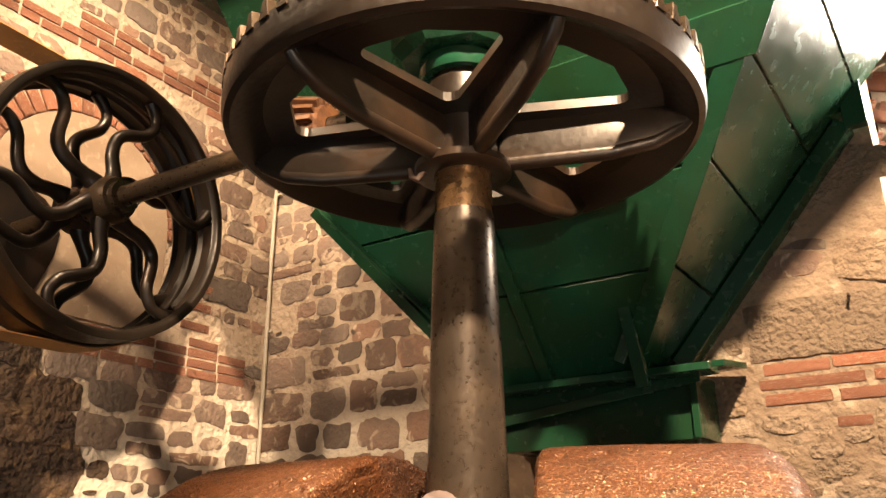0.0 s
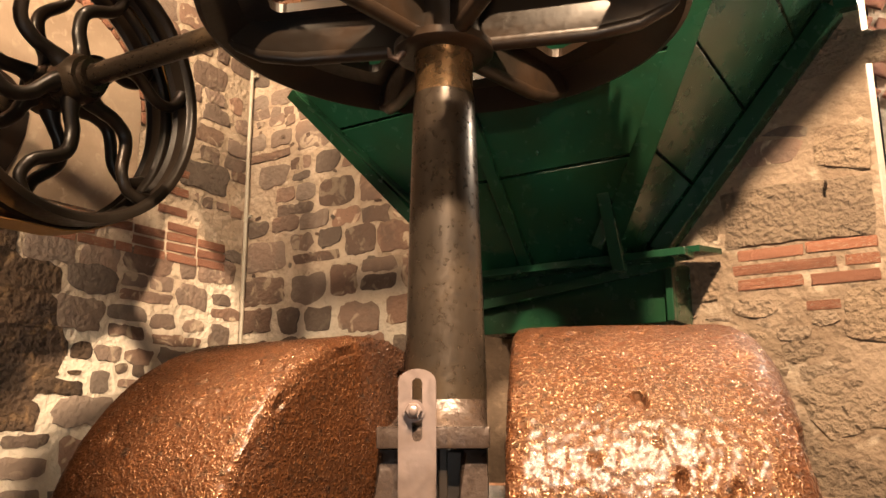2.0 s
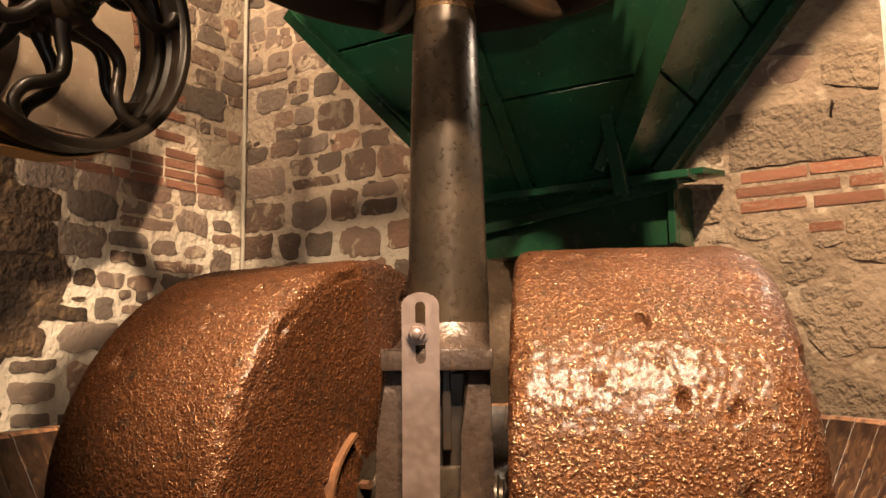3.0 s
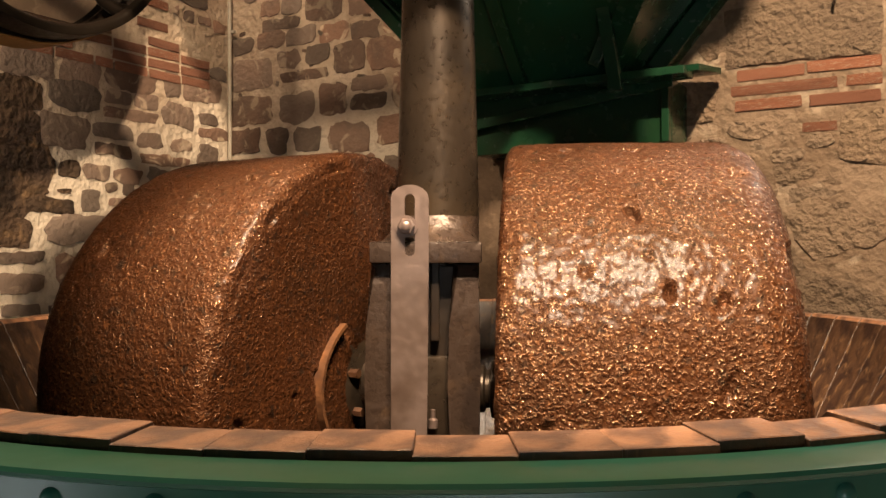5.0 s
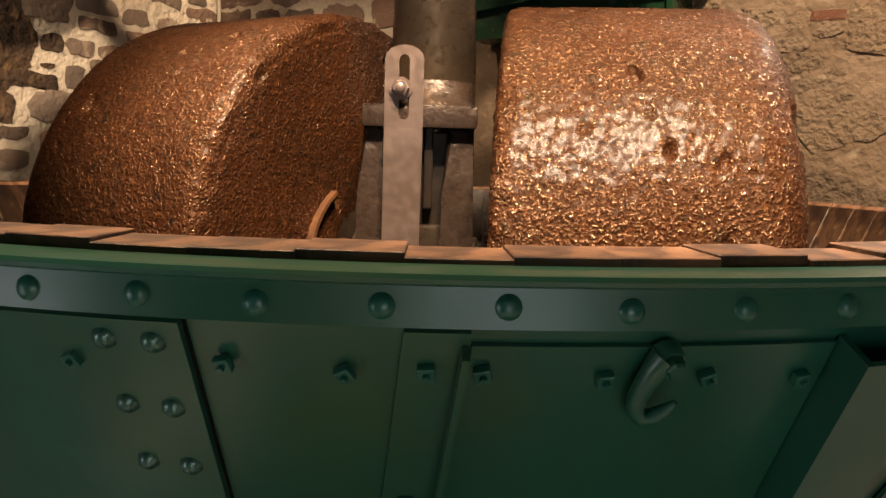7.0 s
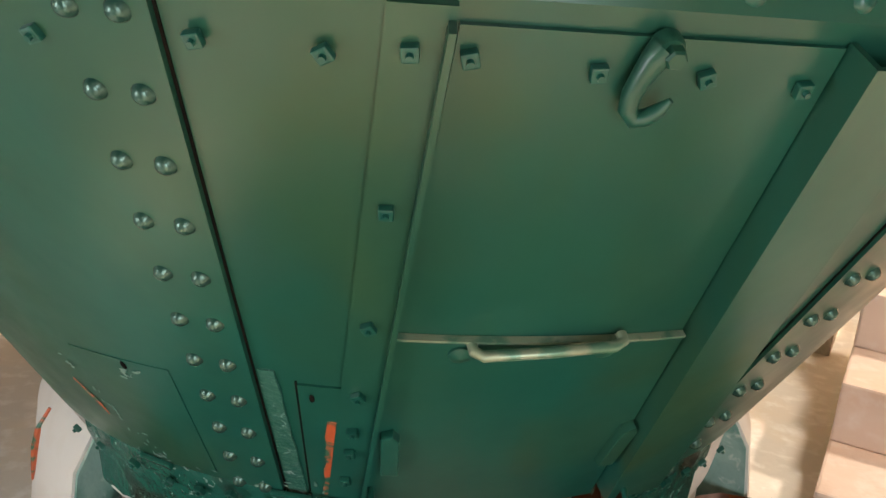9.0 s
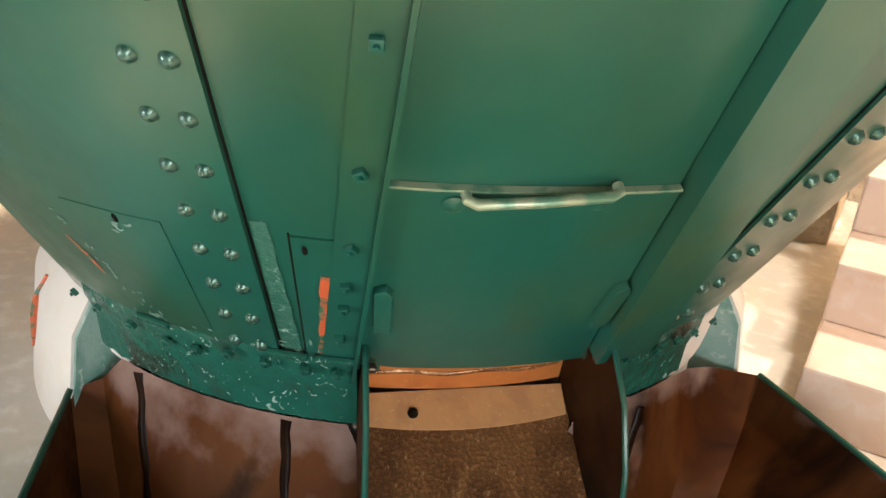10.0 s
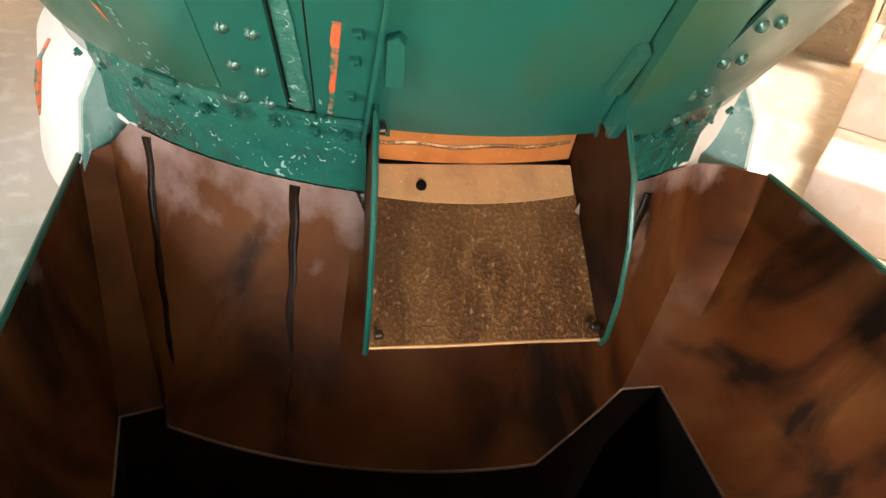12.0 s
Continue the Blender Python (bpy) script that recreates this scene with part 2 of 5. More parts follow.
FLAKED = mat("flaked_pale_green_paint", (0.035, 0.115, 0.085), 0.30, vary=[(30, (0.02, 0.10, 0.07), 0.48, 0.56, 1.5), (70, (0.30, 0.38, 0.34), 0.60, 0.68, 1.0)], bump=0.6, bscale=70, bdist=0.006)
PALECHIP = mat("pale_chipped_primer", (0.15, 0.24, 0.20), 0.4, vary=[(60, (0.08, 0.17, 0.13), 0.45, 0.6, 0.4)])
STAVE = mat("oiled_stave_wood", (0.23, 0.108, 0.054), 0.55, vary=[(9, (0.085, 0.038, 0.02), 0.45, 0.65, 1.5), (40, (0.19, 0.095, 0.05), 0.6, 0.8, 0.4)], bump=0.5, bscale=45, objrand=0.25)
PLANK = mat("dark_stave_side", (0.045, 0.021, 0.010), 0.45, vary=[(7, (0.018, 0.008, 0.005), 0.45, 0.60, 1.0), (16, (0.115, 0.060, 0.028), 0.56, 0.70, 0.8)], bump=0.6, bscale=30, objrand=0.4, stretch=(3, 3, 0.35))
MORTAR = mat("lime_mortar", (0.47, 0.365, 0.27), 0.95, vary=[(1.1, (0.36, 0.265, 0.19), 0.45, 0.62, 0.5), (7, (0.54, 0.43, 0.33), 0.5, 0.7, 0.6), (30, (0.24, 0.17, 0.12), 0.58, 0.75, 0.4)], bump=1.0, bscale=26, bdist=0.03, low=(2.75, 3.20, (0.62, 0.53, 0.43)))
MORTAR_TAN = mat("tan_mortar", (0.245, 0.172, 0.118), 0.95, vary=[(3, (0.18, 0.122, 0.08), 0.42, 0.62, 0.5), (9, (0.36, 0.28, 0.205), 0.55, 0.7, 0.6), (30, (0.17, 0.115, 0.08), 0.58, 0.75, 0.4)], bump=1.0, bscale=26, bdist=0.03)
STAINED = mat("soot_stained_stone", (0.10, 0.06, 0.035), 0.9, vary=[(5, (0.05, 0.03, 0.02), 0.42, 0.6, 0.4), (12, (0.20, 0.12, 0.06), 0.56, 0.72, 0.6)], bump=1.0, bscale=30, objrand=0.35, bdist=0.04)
WORN = mat("paint_worn_handle", (0.26, 0.30, 0.20), 0.35, 0.3, vary=[(25, (0.10, 0.20, 0.13), 0.5, 0.62, 0.5)], bump=0.1)
BRONZE = mat("polished_brown_journal", (0.22, 0.125, 0.06), 0.28, 0.85, vary=[(5, (0.12, 0.065, 0.03), 0.45, 0.65, 0.4)], bump=0.05, rvar=0.08)
RUBBLE = mat("rubble_stone", (0.205, 0.118, 0.082), 0.9, vary=[(5, (0.15, 0.095, 0.07), 0.42, 0.6, 0.4), (16, (0.27, 0.17, 0.12), 0.55, 0.75, 0.5), (60, (0.12, 0.08, 0.06), 0.60, 0.78, 0.3), (8, (0.44, 0.335, 0.24), 0.565, 0.63, 1.2)], bump=0.8, bscale=40, objrand=0.40, objcol=(0.165, 0.125, 0.10), bdist=0.018, detail=9)
BRICK = mat("old_red_brick", (0.33, 0.125, 0.066), 0.9, vary=[(8, (0.25, 0.095, 0.055), 0.4, 0.65, 0.4), (45, (0.46, 0.25, 0.15), 0.58, 0.75, 0.3), (12, (0.42, 0.31, 0.22), 0.56, 0.66, 0.8)], bump=0.8, bscale=50, objrand=0.25, objcol=(0.24, 0.10, 0.06))
ASHLAR = mat("tan_ashlar_stone", (0.205, 0.140, 0.090), 0.92, vary=[(4, (0.165, 0.11, 0.072), 0.42, 0.65, 0.6), (25, (0.25, 0.175, 0.115), 0.5, 0.75, 0.6), (70, (0.13, 0.085, 0.06), 0.6, 0.78, 0.3)], bump=1.0, bscale=38, objrand=0.25, objcol=(0.21, 0.15, 0.105), bdist=0.045)
PLASTER = mat("white_plaster", (0.64, 0.61, 0.56), 0.85, vary=[(2.5, (0.48, 0.39, 0.30), 0.5, 0.75, 0.4), (18, (0.62, 0.58, 0.52), 0.5, 0.75, 0.2)], bump=0.2, bscale=15)
MARBLE = mat("pinkish_stone_steps", (0.66, 0.50, 0.41), 0.6, vary=[(3, (0.62, 0.40, 0.28), 0.45, 0.7, 0.5), (20, (0.70, 0.58, 0.51), 0.5, 0.75, 0.3)], bump=0.2, bscale=25)
FLOORST = mat("pale_floor_stone", (0.66, 0.62, 0.56), 0.6, vary=[(2, (0.74, 0.64, 0.52), 0.48, 0.72, 0.5), (18, (0.84, 0.81, 0.76), 0.5, 0.75, 0.3)], bump=0.2, bscale=20)
BELT = mat("tan_leather_belt", (0.42, 0.20, 0.055), 0.55, vary=[(6, (0.32, 0.14, 0.04), 0.45, 0.7, 0.4), (50, (0.48, 0.26, 0.09), 0.55, 0.8, 0.2)], bump=0.15)
PIPE = mat("grey_conduit", (0.42, 0.37, 0.30), 0.5, vary=[(12, (0.30, 0.24, 0.18), 0.5, 0.7, 0.2)])
# Near black for openings: their shade is put into the colour; also crumbs.
SHADE_CRUMB_BLACK = mat("shade_and_crumb_black", (0.006, 0.004, 0.003), 0.95, vary=[(6, (0.014, 0.008, 0.005), 0.5, 0.7, 0.4)], spec=0.1)
CEIL = mat("dark_timber_ceiling", (0.09, 0.05, 0.03), 0.8, vary=[(4, (0.05, 0.03, 0.02), 0.45, 0.65, 0.8)], bump=0.3)


# ---- mesh helpers ----
def part(name, bm, material, parent=None, label="", smooth=False):
    bmesh.ops.recalc_face_normals(bm, faces=bm.faces)
    me = bpy.data.meshes.new(name)
    bm.to_mesh(me)
    bm.free()
    me.materials.append(material)
    if smooth:
        me.polygons.foreach_set("use_smooth", [True] * len(me.polygons))
        me.set_sharp_from_angle(angle=radians(38))
    ob = new(name, me)
    if parent is not None:
        ob.parent = parent
    if label:
        tagged(ob, label)
    return ob


def thing(name, label, category, group="", kind=""):
    e = new(name)
    e.empty_display_size = 0.05
    return tagged(e, label, category, group, kind)


def box(bm, size, m, bevel=0.0):
    vs = bmesh.ops.create_cube(bm, size=1.0, matrix=m @ Matrix.Diagonal((*size, 1)))["verts"]
    if bevel:
        es = list({e for v in vs for e in v.link_edges})
        bmesh.ops.bevel(bm, geom=es, offset=bevel, segments=2, affect="EDGES", profile=0.6)
    return bm


def prism(bm, pts, depth, m, bevel=0.0):
    """A polygon in the plane z = 0 of m, thick by depth upwards."""
    lo = [bm.verts.new(m @ Vector((x, y, 0))) for x, y in pts]
    hi = [bm.verts.new(m @ Vector((x, y, depth))) for x, y in pts]
    n = len(pts)
    fs = [bm.faces.new(lo[::-1]), bm.faces.new(hi)]
    for i in range(n):
        fs.append(bm.faces.new((lo[i], lo[(i + 1) % n], hi[(i + 1) % n], hi[i])))
    if bevel:
        es = list({e for f in fs[:2] for e in f.edges})
        bmesh.ops.bevel(bm, geom=es, offset=bevel, segments=2, affect="EDGES", profile=0.6)
    return bm


def lathe(bm, prof, seg, m=Matrix(), closed=False, a0=0.0, a1=360.0):
    """Turns rows of (r, z) round the z axis of m."""
    full = abs(a1 - a0) >= 359.9
    cols = []
    for i in range(seg if full else seg + 1):
        a = radians(a0 + (a1 - a0) * i / seg)
        cols.append([bm.verts.new(m @ Vector((r * math.cos(a), r * math.sin(a), z))) for r, z in prof])
    k = len(prof)
    for i in range(seg):
        c, d = cols[i], cols[(i + 1) % len(cols)]
        for j in range(k if closed else k - 1):
            bm.faces.new((c[j], d[j], d[(j + 1) % k], c[(j + 1) % k]))
    if not closed and full:
        for j in (0, k - 1):
            if prof[j][0] > 1e-6:
                bm.faces.new([c[j] for c in cols])
    if closed and not full:
        bm.faces.new(cols[0])
        bm.faces.new(cols[-1])
    return bm


def tube(bm, pts, rad, seg=10, flat=None):
    """A round bar along points; rad a number or one for each point."""
    pts = [Vector(p) for p in pts]
    rads = rad if isinstance(rad, (list, tuple)) else [rad] * len(pts)
    rings = []
    up = None
    for i, p in enumerate(pts):
        t = (pts[min(i + 1, len(pts) - 1)] - pts[max(i - 1, 0)]).normalized()
        if up is None:
            up = t.orthogonal().normalized()
        up = (up - t * up.dot(t)).normalized()
        s = t.cross(up)
        rings.append([bm.verts.new(p + (up * math.cos(2 * math.pi * k / seg) + s * math.sin(2 * math.pi * k / seg)) * rads[i]) for k in range(seg)])
    for a, b in zip(rings, rings[1:]):
        for k in range(seg):
            bm.faces.new((a[k], a[(k + 1) % seg], b[(k + 1) % seg], b[k]))
    bm.faces.new(rings[0][::-1])
    bm.faces.new(rings[-1])
    return bm


def shell(bm, fn, us, vs, t0, t1):
    """A curved plate: fn(u, v, off) gives its points, between the offsets t0 and t1."""
    a = [[bm.verts.new(fn(u, v, t0)) for v in vs] for u in us]
    b = [[bm.verts.new(fn(u, v, t1)) for v in vs] for u in us]
    nu, nv = len(us), len(vs)
    for i in range(nu - 1):
        for j in range(nv - 1):
            bm.faces.new((a[i][j], a[i][j + 1], a[i + 1][j + 1], a[i + 1][j]))
            bm.faces.new((b[i][j], b[i + 1][j], b[i + 1][j + 1], b[i][j + 1]))
    for i in range(nu - 1):
        for j in (0, nv - 1):
            bm.faces.new((a[i][j], a[i + 1][j], b[i + 1][j], b[i][j]))
    for j in range(nv - 1):
        for i in (0, nu - 1):
            bm.faces.new((a[i][j], a[i][j + 1], b[i][j + 1], b[i][j]))
    return bm


def lin(a, b, n):
    return [a + (b - a) * i / (n - 1) for i in range(n)]


def wall_pose(u, v, z):
    """Pose on the back wall: x along it, y up, z into the room."""
    m = Matrix((WU, Vector((0, 0, 1)), -WN)).transposed().to_4x4()
    return Matrix.Translation(CORNER + WU * u - WN * v + Vector((0, 0, z))) @ m


def left_pose(u, v, z):
    """Pose on the left wall: x along it away from the camera to the corner, y up, z into the room; u runs from the corner towards the camera."""
    m = Matrix((WN, Vector((0, 0, 1)), WU)).transposed().to_4x4()
    return Matrix.Translation(CORNER - WN * u + WU * v + Vector((0, 0, z))) @ m


# ---- setting ----
FZ = 0.30                                  # floor round the mill; the bin is sunk into it


def ring_floor():
    bm = bmesh.new()
    outer = [(-7, -6), (7, -6), (7, 8), (-7, 8)]
    hole = [(-0.66, 1.45), (-0.5, 1.55), (0.6, 1.6), (0.94, 1.70), (1.22, 0.92), (1.19, 0.40), (-0.48, 0.40)]
    loops = []
    for pts in (outer, hole):
        vs = [bm.verts.new((x, y, FZ)) for x, y in pts]
        loops += [bm.edges.new((vs[i], vs[(i + 1) % len(vs)])) for i in range(len(vs))]
    bmesh.ops.triangle_fill(bm, use_beauty=True, edges=loops)
    bmesh.ops.solidify(bm, geom=bm.faces[:], thickness=0.12)
    return bm


floor = part("floor", ring_floor(), FLOORST)
tagged(floor, "pale pinkish stone floor round the mill", "floor", kind="structure")
ceiling = part("ceiling", box(bmesh.new(), (14, 14, 0.2), pose(0, 1, 5.4)), CEIL)
tagged(ceiling, "dark timber ceiling above the mill", "ceiling", kind="structure")
WEND = 3.385
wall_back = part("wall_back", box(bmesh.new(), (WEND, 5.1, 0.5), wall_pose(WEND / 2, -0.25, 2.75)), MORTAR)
part("pointing", box(bmesh.new(), (WEND - 2.56, 4.2, 0.006), wall_pose((WEND + 2.56) / 2, 0.003, 3.0)), MORTAR_TAN, wall_back, "tan lime pointing")
tagged(wall_back, "rubble stone wall pointed with white lime mortar", "wall", kind="structure")
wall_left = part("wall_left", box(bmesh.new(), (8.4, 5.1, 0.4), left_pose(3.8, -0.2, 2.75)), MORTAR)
tagged(wall_left, "rubble stone and brick wall with an arched recess", "wall", kind="structure")
wall_side = part("wall_side", box(bmesh.new(), (3.2, 5.1, 0.3), wall_pose(WEND + 1.6, -0.85, 2.75)), MORTAR)
tagged(wall_side, "plastered wall seen past the end of the stone wall", "wall", kind="structure")
wall_right = part("wall_right", box(bmesh.new(), (0.3, 10, 5.1), pose(4.2, -0.5, 2.75)), PLASTER)
tagged(wall_right, "plain plastered side wall", "wall", kind="structure")
wall_front = part("wall_front", box(bmesh.new(), (12, 0.3, 5.1), pose(-1, -3.6, 2.75)), PLASTER)
tagged(wall_front, "plain plastered wall behind the camera", "wall", kind="structure")
arch = thing("arch_brick_band", "red brick arch band in a plastered wall", "brick arch", kind="structure")

# ---- stairs beside the mill ----
stairs = thing("stairs", "pale stone stairs rising towards the wall", "stairs")
for i in range(5):
    n0 = 1.98 + 0.30 * i
    h = 0.17 * (i + 1)
    m = Matrix.Translation(CORNER + WU * 4.35 - WN * (3.395 - n0 - 0.17) + Vector((0, 0, FZ + h - 0.085))) @ Matrix((WU, WN, Vector((0, 0, 1)))).transposed().to_4x4()
    part("step", box(bmesh.new(), (1.75, 0.34, 0.17), m, 0.008), MARBLE, stairs)

# ---- the mill pan ----
pan = thing("mill_pan", "green riveted conical steel mill pan lined with wooden staves", "mill pan")
TM = Matrix.Translation(M0)
Z0 = 0.655
GATE_A = radians(11.8)
GO = Vector((math.sin(GATE_A), -math.cos(GATE_A), 0))     # outward at the gate
GT = Vector((math.cos(GATE_A), math.sin(GATE_A), 0))      # along the gate


def gate_pt(s, z, off=0.0):
    """A point of the pan's outside, s metres along the gate's width from its middle."""
    r = pan_r(z)
    a = GATE_A + math.asin(s / r)
    n = Vector((math.sin(a), -math.cos(a), -0.6)).normalized()
    return Vector((MX + r * math.sin(a), MY - r * math.cos(a), z)) + n * off


def arc_shell(d0, d1, z0, z1, t0, t1, n):
    return shell(bmesh.new(), lambda a, z, o: pan_az(a, z, o), lin(d0, d1, n), lin(z0, z1, 4), t0, t1)


part("shell", arc_shell(25.5, 360.0, Z0, 1.56, -0.02, 0.0, 150), GREEN, pan, smooth=True)
part("gate_backing", arc_shell(-1.5, 25.5, 0.695, 1.56, -0.02, -0.003, 14), GREEN, pan, smooth=True)
part("bed", lathe(bmesh.new(), [(0.0, Z0), (0.80, Z0), (0.86, Z0 + 0.07), (0.86, Z0 + 0.09), (0.0, Z0 + 0.12)], 72, TM), BINBROWN, pan, "oily brown mill bed", smooth=True)
prof = [(1.402, 1.524), (1.434, 1.522), (1.434, 1.560), (1.4395, 1.5625), (1.4410, 1.567), (1.4385, 1.5715), (1.430, 1.5725), (1.358, 1.571), (1.358, 1.5615), (1.404, 1.5605)]
part("rim_band", lathe(bmesh.new(), prof, 160, TM, closed=True), GREEN, pan, "glossy green rim band", smooth=True)

# lapped plates of the wall
part("lap_plate", shell(bmesh.new(), lambda k, z, o: pan_pt(-1.25 * pan_r(z) / 1.42 * (1 - k) + k * (-0.206 + (1.336 - z) * 0.048), z, o), lin(0, 1, 34), lin(0.70, 1.518, 8), 0.001, 0.010), GREEN, pan, smooth=True)
part("seam_gap", shell(bmesh.new(), lambda k, z, o: pan_pt(-0.206 + (1.336 - z) * 0.048 + 0.0005 + 0.003 * k, z, o), [0, 1], lin(0.70, 1.518, 8), 0.0, 0.0022), SHADE_CRUMB_BLACK, pan, "open black seam")
part("seam_gap", shell(bmesh.new(), lambda k, z, o: pan_az(32.0 + 0.18 * k, z, o), [0, 1], lin(0.74, 1.518, 8), 0.0, 0.0022), SHADE_CRUMB_BLACK, pan, "open black seam")
part("lap_plate", shell(bmesh.new(), lambda k, z, o: pan_az(32.2 + 50 * k, z, o), lin(0, 1, 26), lin(0.70, 1.518, 8), 0.001, 0.008), GREEN, pan, smooth=True)

# gate: upper plate and sliding door
def gate_edge(z):
    """Where the gate ends and the channel iron begins; the two lean apart downwards."""
    return 0.161 + (1.463 - z) * 0.036


part("gate_plate", shell(bmesh.new(), lambda k, z, o: gate_pt(-0.225 + (gate_edge(z) + 0.223) * k, z, o), lin(0, 1, 12), lin(1.10, 1.50, 6), -0.002, 0.003), GREEN, pan, smooth=True)
gate = part("gate_door", shell(bmesh.new(), lambda k, z, o: gate_pt(-0.225 + (gate_edge(z) + 0.222) * k, z, o), lin(0, 1, 12), lin(0.690, 1.106, 6), 0.004, 0.012), GREEN, pan, "sliding green gate plate", smooth=True)
gm0, gm1 = gate_pt(-0.128, 1.104, 0.012), gate_pt(0.068, 1.121, 0.012)
nn = (GO + Vector((0, 0, -0.6))).normalized()
hb = tube(bmesh.new(), [gm0, gm0 + nn * 0.012, gm0 + nn * 0.020 + GT * 0.012, gm0.lerp(gm1, 0.5) + nn * 0.022, gm1 + nn * 0.020 - GT * 0.012, gm1 + nn * 0.012, gm1], 0.0078, 12)
part("handle", hb, WORN, gate, "worn bare metal handle", smooth=True)
for s, z in ((-0.140, 1.085), (0.055, 1.092)):
    bm = lathe(bmesh.new(), [(0, 0), (0.016, 0), (0.016, 0.004), (0.006, 0.008), (0, 0.009)], 16, pan_frame(gate_pt(s, z, 0.012)))
    part("handle_boss", bm, GREEN, gate, smooth=True)
part("edge_strip", shell(bmesh.new(), gate_pt, lin(-0.225, 0.171, 10), [1.1065, 1.1105], 0.004, 0.0145), WORN, gate, "paint-worn top edge")

# angle bar left of the gate


def bar_x(z):
    return -0.006 + (z - 1.304) * 0.115


bar = part("gate_bar", shell(bmesh.new(), lambda k, z, o: pan_pt(bar_x(z) - 0.022 + 0.062 * k, z, o), lin(0, 1, 4), lin(0.66, 1.518, 8), 0.0, 0.009), GREEN, pan, "angle iron beside the gate", smooth=True)
part("bar_flange", shell(bmesh.new(), lambda k, z, o: pan_pt(bar_x(z) + 0.033 + 0.007 * k, z, o), [0, 1], lin(0.66, 1.506, 8), 0.0095, 0.030), GREEN, bar, smooth=True)

# channel right of the gate
chan = part("gate_channel", shell(bmesh.new(), lambda k, z, o: gate_pt(gate_edge(z) + 0.001 + 0.009 * k, z, o), [0, 1], lin(0.72, 1.505, 8), 0.0, 0.046), GREEN, pan, "deep channel iron beside the gate", smooth=True)
part("channel_flange", shell(bmesh.new(), lambda k, z, o: gate_pt(gate_edge(z) + 0.0105 + 0.104 * k, z, o), lin(0, 1, 6), lin(0.72, 1.505, 8), 0.039, 0.0455), GREEN, chan, smooth=True)
part("channel_web", shell(bmesh.new(), lambda k, z, o: gate_pt(gate_edge(z) + 0.0975 + 0.007 * k, z, o), [0, 1], lin(0.72, 1.505, 8), 0.0, 0.038), GREEN, chan, smooth=True)
for s in (-0.200, 0.165):
    pts = [(-0.014, -0.06), (0.014, -0.06), (0.014, 0.045), (0.004, 0.06), (-0.014, 0.05)]
    part("guide_clip", prism(bmesh.new(), pts, 0.016, pan_frame(gate_pt(s, 0.865, 0.012)), 0.002), GREEN, pan)


def rivet_mesh(r, h, paint):
    bm = lathe(bmesh.new(), [(r * 1.12, 0), (r * 1.1, h * 0.16), (r, h * 0.3), (r * 0.8, h * 0.72), (r * 0.45, h * 0.95), (0.0, h)], 14)
    me = bpy.data.meshes.new("rivet")
    bm.to_mesh(me)
    bm.free()
    me.materials.append(paint)
    me.polygons.foreach_set("use_smooth", [True] * len(me.polygons))
    return me


def bolt_mesh(s, h):
    bm = box(bmesh.new(), (s, s, h), Matrix.Translation((0, 0, h / 2)), 0.002)
    lathe(bm, [(0, h), (0.004, h), (0.0035, h + 0.005), (0, h + 0.005)], 8)
    me = bpy.data.meshes.new("square_bolt")
    bm.to_mesh(me)
    bm.free()
    me.materials.append(GREEN)
    return me


RIV, RIV_S, SQB = rivet_mesh(0.0112, 0.0068, GREEN), rivet_mesh(0.0120, 0.0115, RIVETP), bolt_mesh(0.017, 0.010)


def stud(name, me, p, spin=0.0, parent=pan):
    ob = new(name, me)
    ob.parent = parent
    ob.matrix_world = pan_frame(p) @ pose(0, 0, 0, 0, 0, spin)
    return ob


for i in range(-17, 43):
    a = -0.9 + 4.52 * i
    p = Vector((MX + 1.434 * math.sin(radians(a)), MY - 1.434 * math.cos(radians(a)), 1.5415 + 0.0015 * math.sin(i * 2.1)))
    d = Vector((math.sin(radians(a)), -math.cos(radians(a)), 0))
    ob = new("rim_rivet", RIV)
    ob.parent = pan
    ob.matrix_world = Matrix.Translation(p) @ d.to_track_quat("Z", "Y").to_matrix().to_4x4()
for k in range(-1, 10):
    z = 1.4165 - 0.0790 * k
    x = -0.236 + (1.336 - z) * 0.048
    stud("seam_rivet", RIV_S, pan_pt(x, z, 0.008))
    stud("seam_rivet", RIV_S, pan_pt(x - 0.050 + 0.004 * (1.4 - z), z + 0.001, 0.008))
    stud("seam_rivet", RIV_S, pan_az(33.9, 1.415 - 0.0822 * k + 0.005, 0.008))
    stud("seam_rivet", RIV_S, pan_az(36.6, 1.412 - 0.0822 * k + 0.009, 0.008))
for x, z, sp in ((-0.335, 1.470, 20), (-0.178, 1.474, 12), (-0.060, 1.469, 30), (0.072, 1.473, 15), (0.192, 1.467, 8), (0.298, 1.467, 25), (0.405, 1.461, 10), (0.72, 1.45, 5), (0.85, 1.45, 15), (-0.62, 1.46, 10), (-0.78, 1.46, 25)):
    stud("square_bolt", SQB, pan_pt(x, z, 0.004 if x > -0.2 else 0.008), sp)
for z, sp in ((1.478, 5), (1.304, 0), (1.125, 28), (0.985, 33), (0.90, 12), (0.845, 5), (0.765, 8)):
    stud("square_bolt", SQB, pan_pt(bar_x(z) + 0.004, z, 0.009), sp)

# hook under the rim
hook = thing("iron_hook", "green painted iron hook bolted to the pan", "hook")
hm = pan_frame(pan_pt(0.248, 1.496, 0.004)) @ Matrix.Scale(0.88, 4)
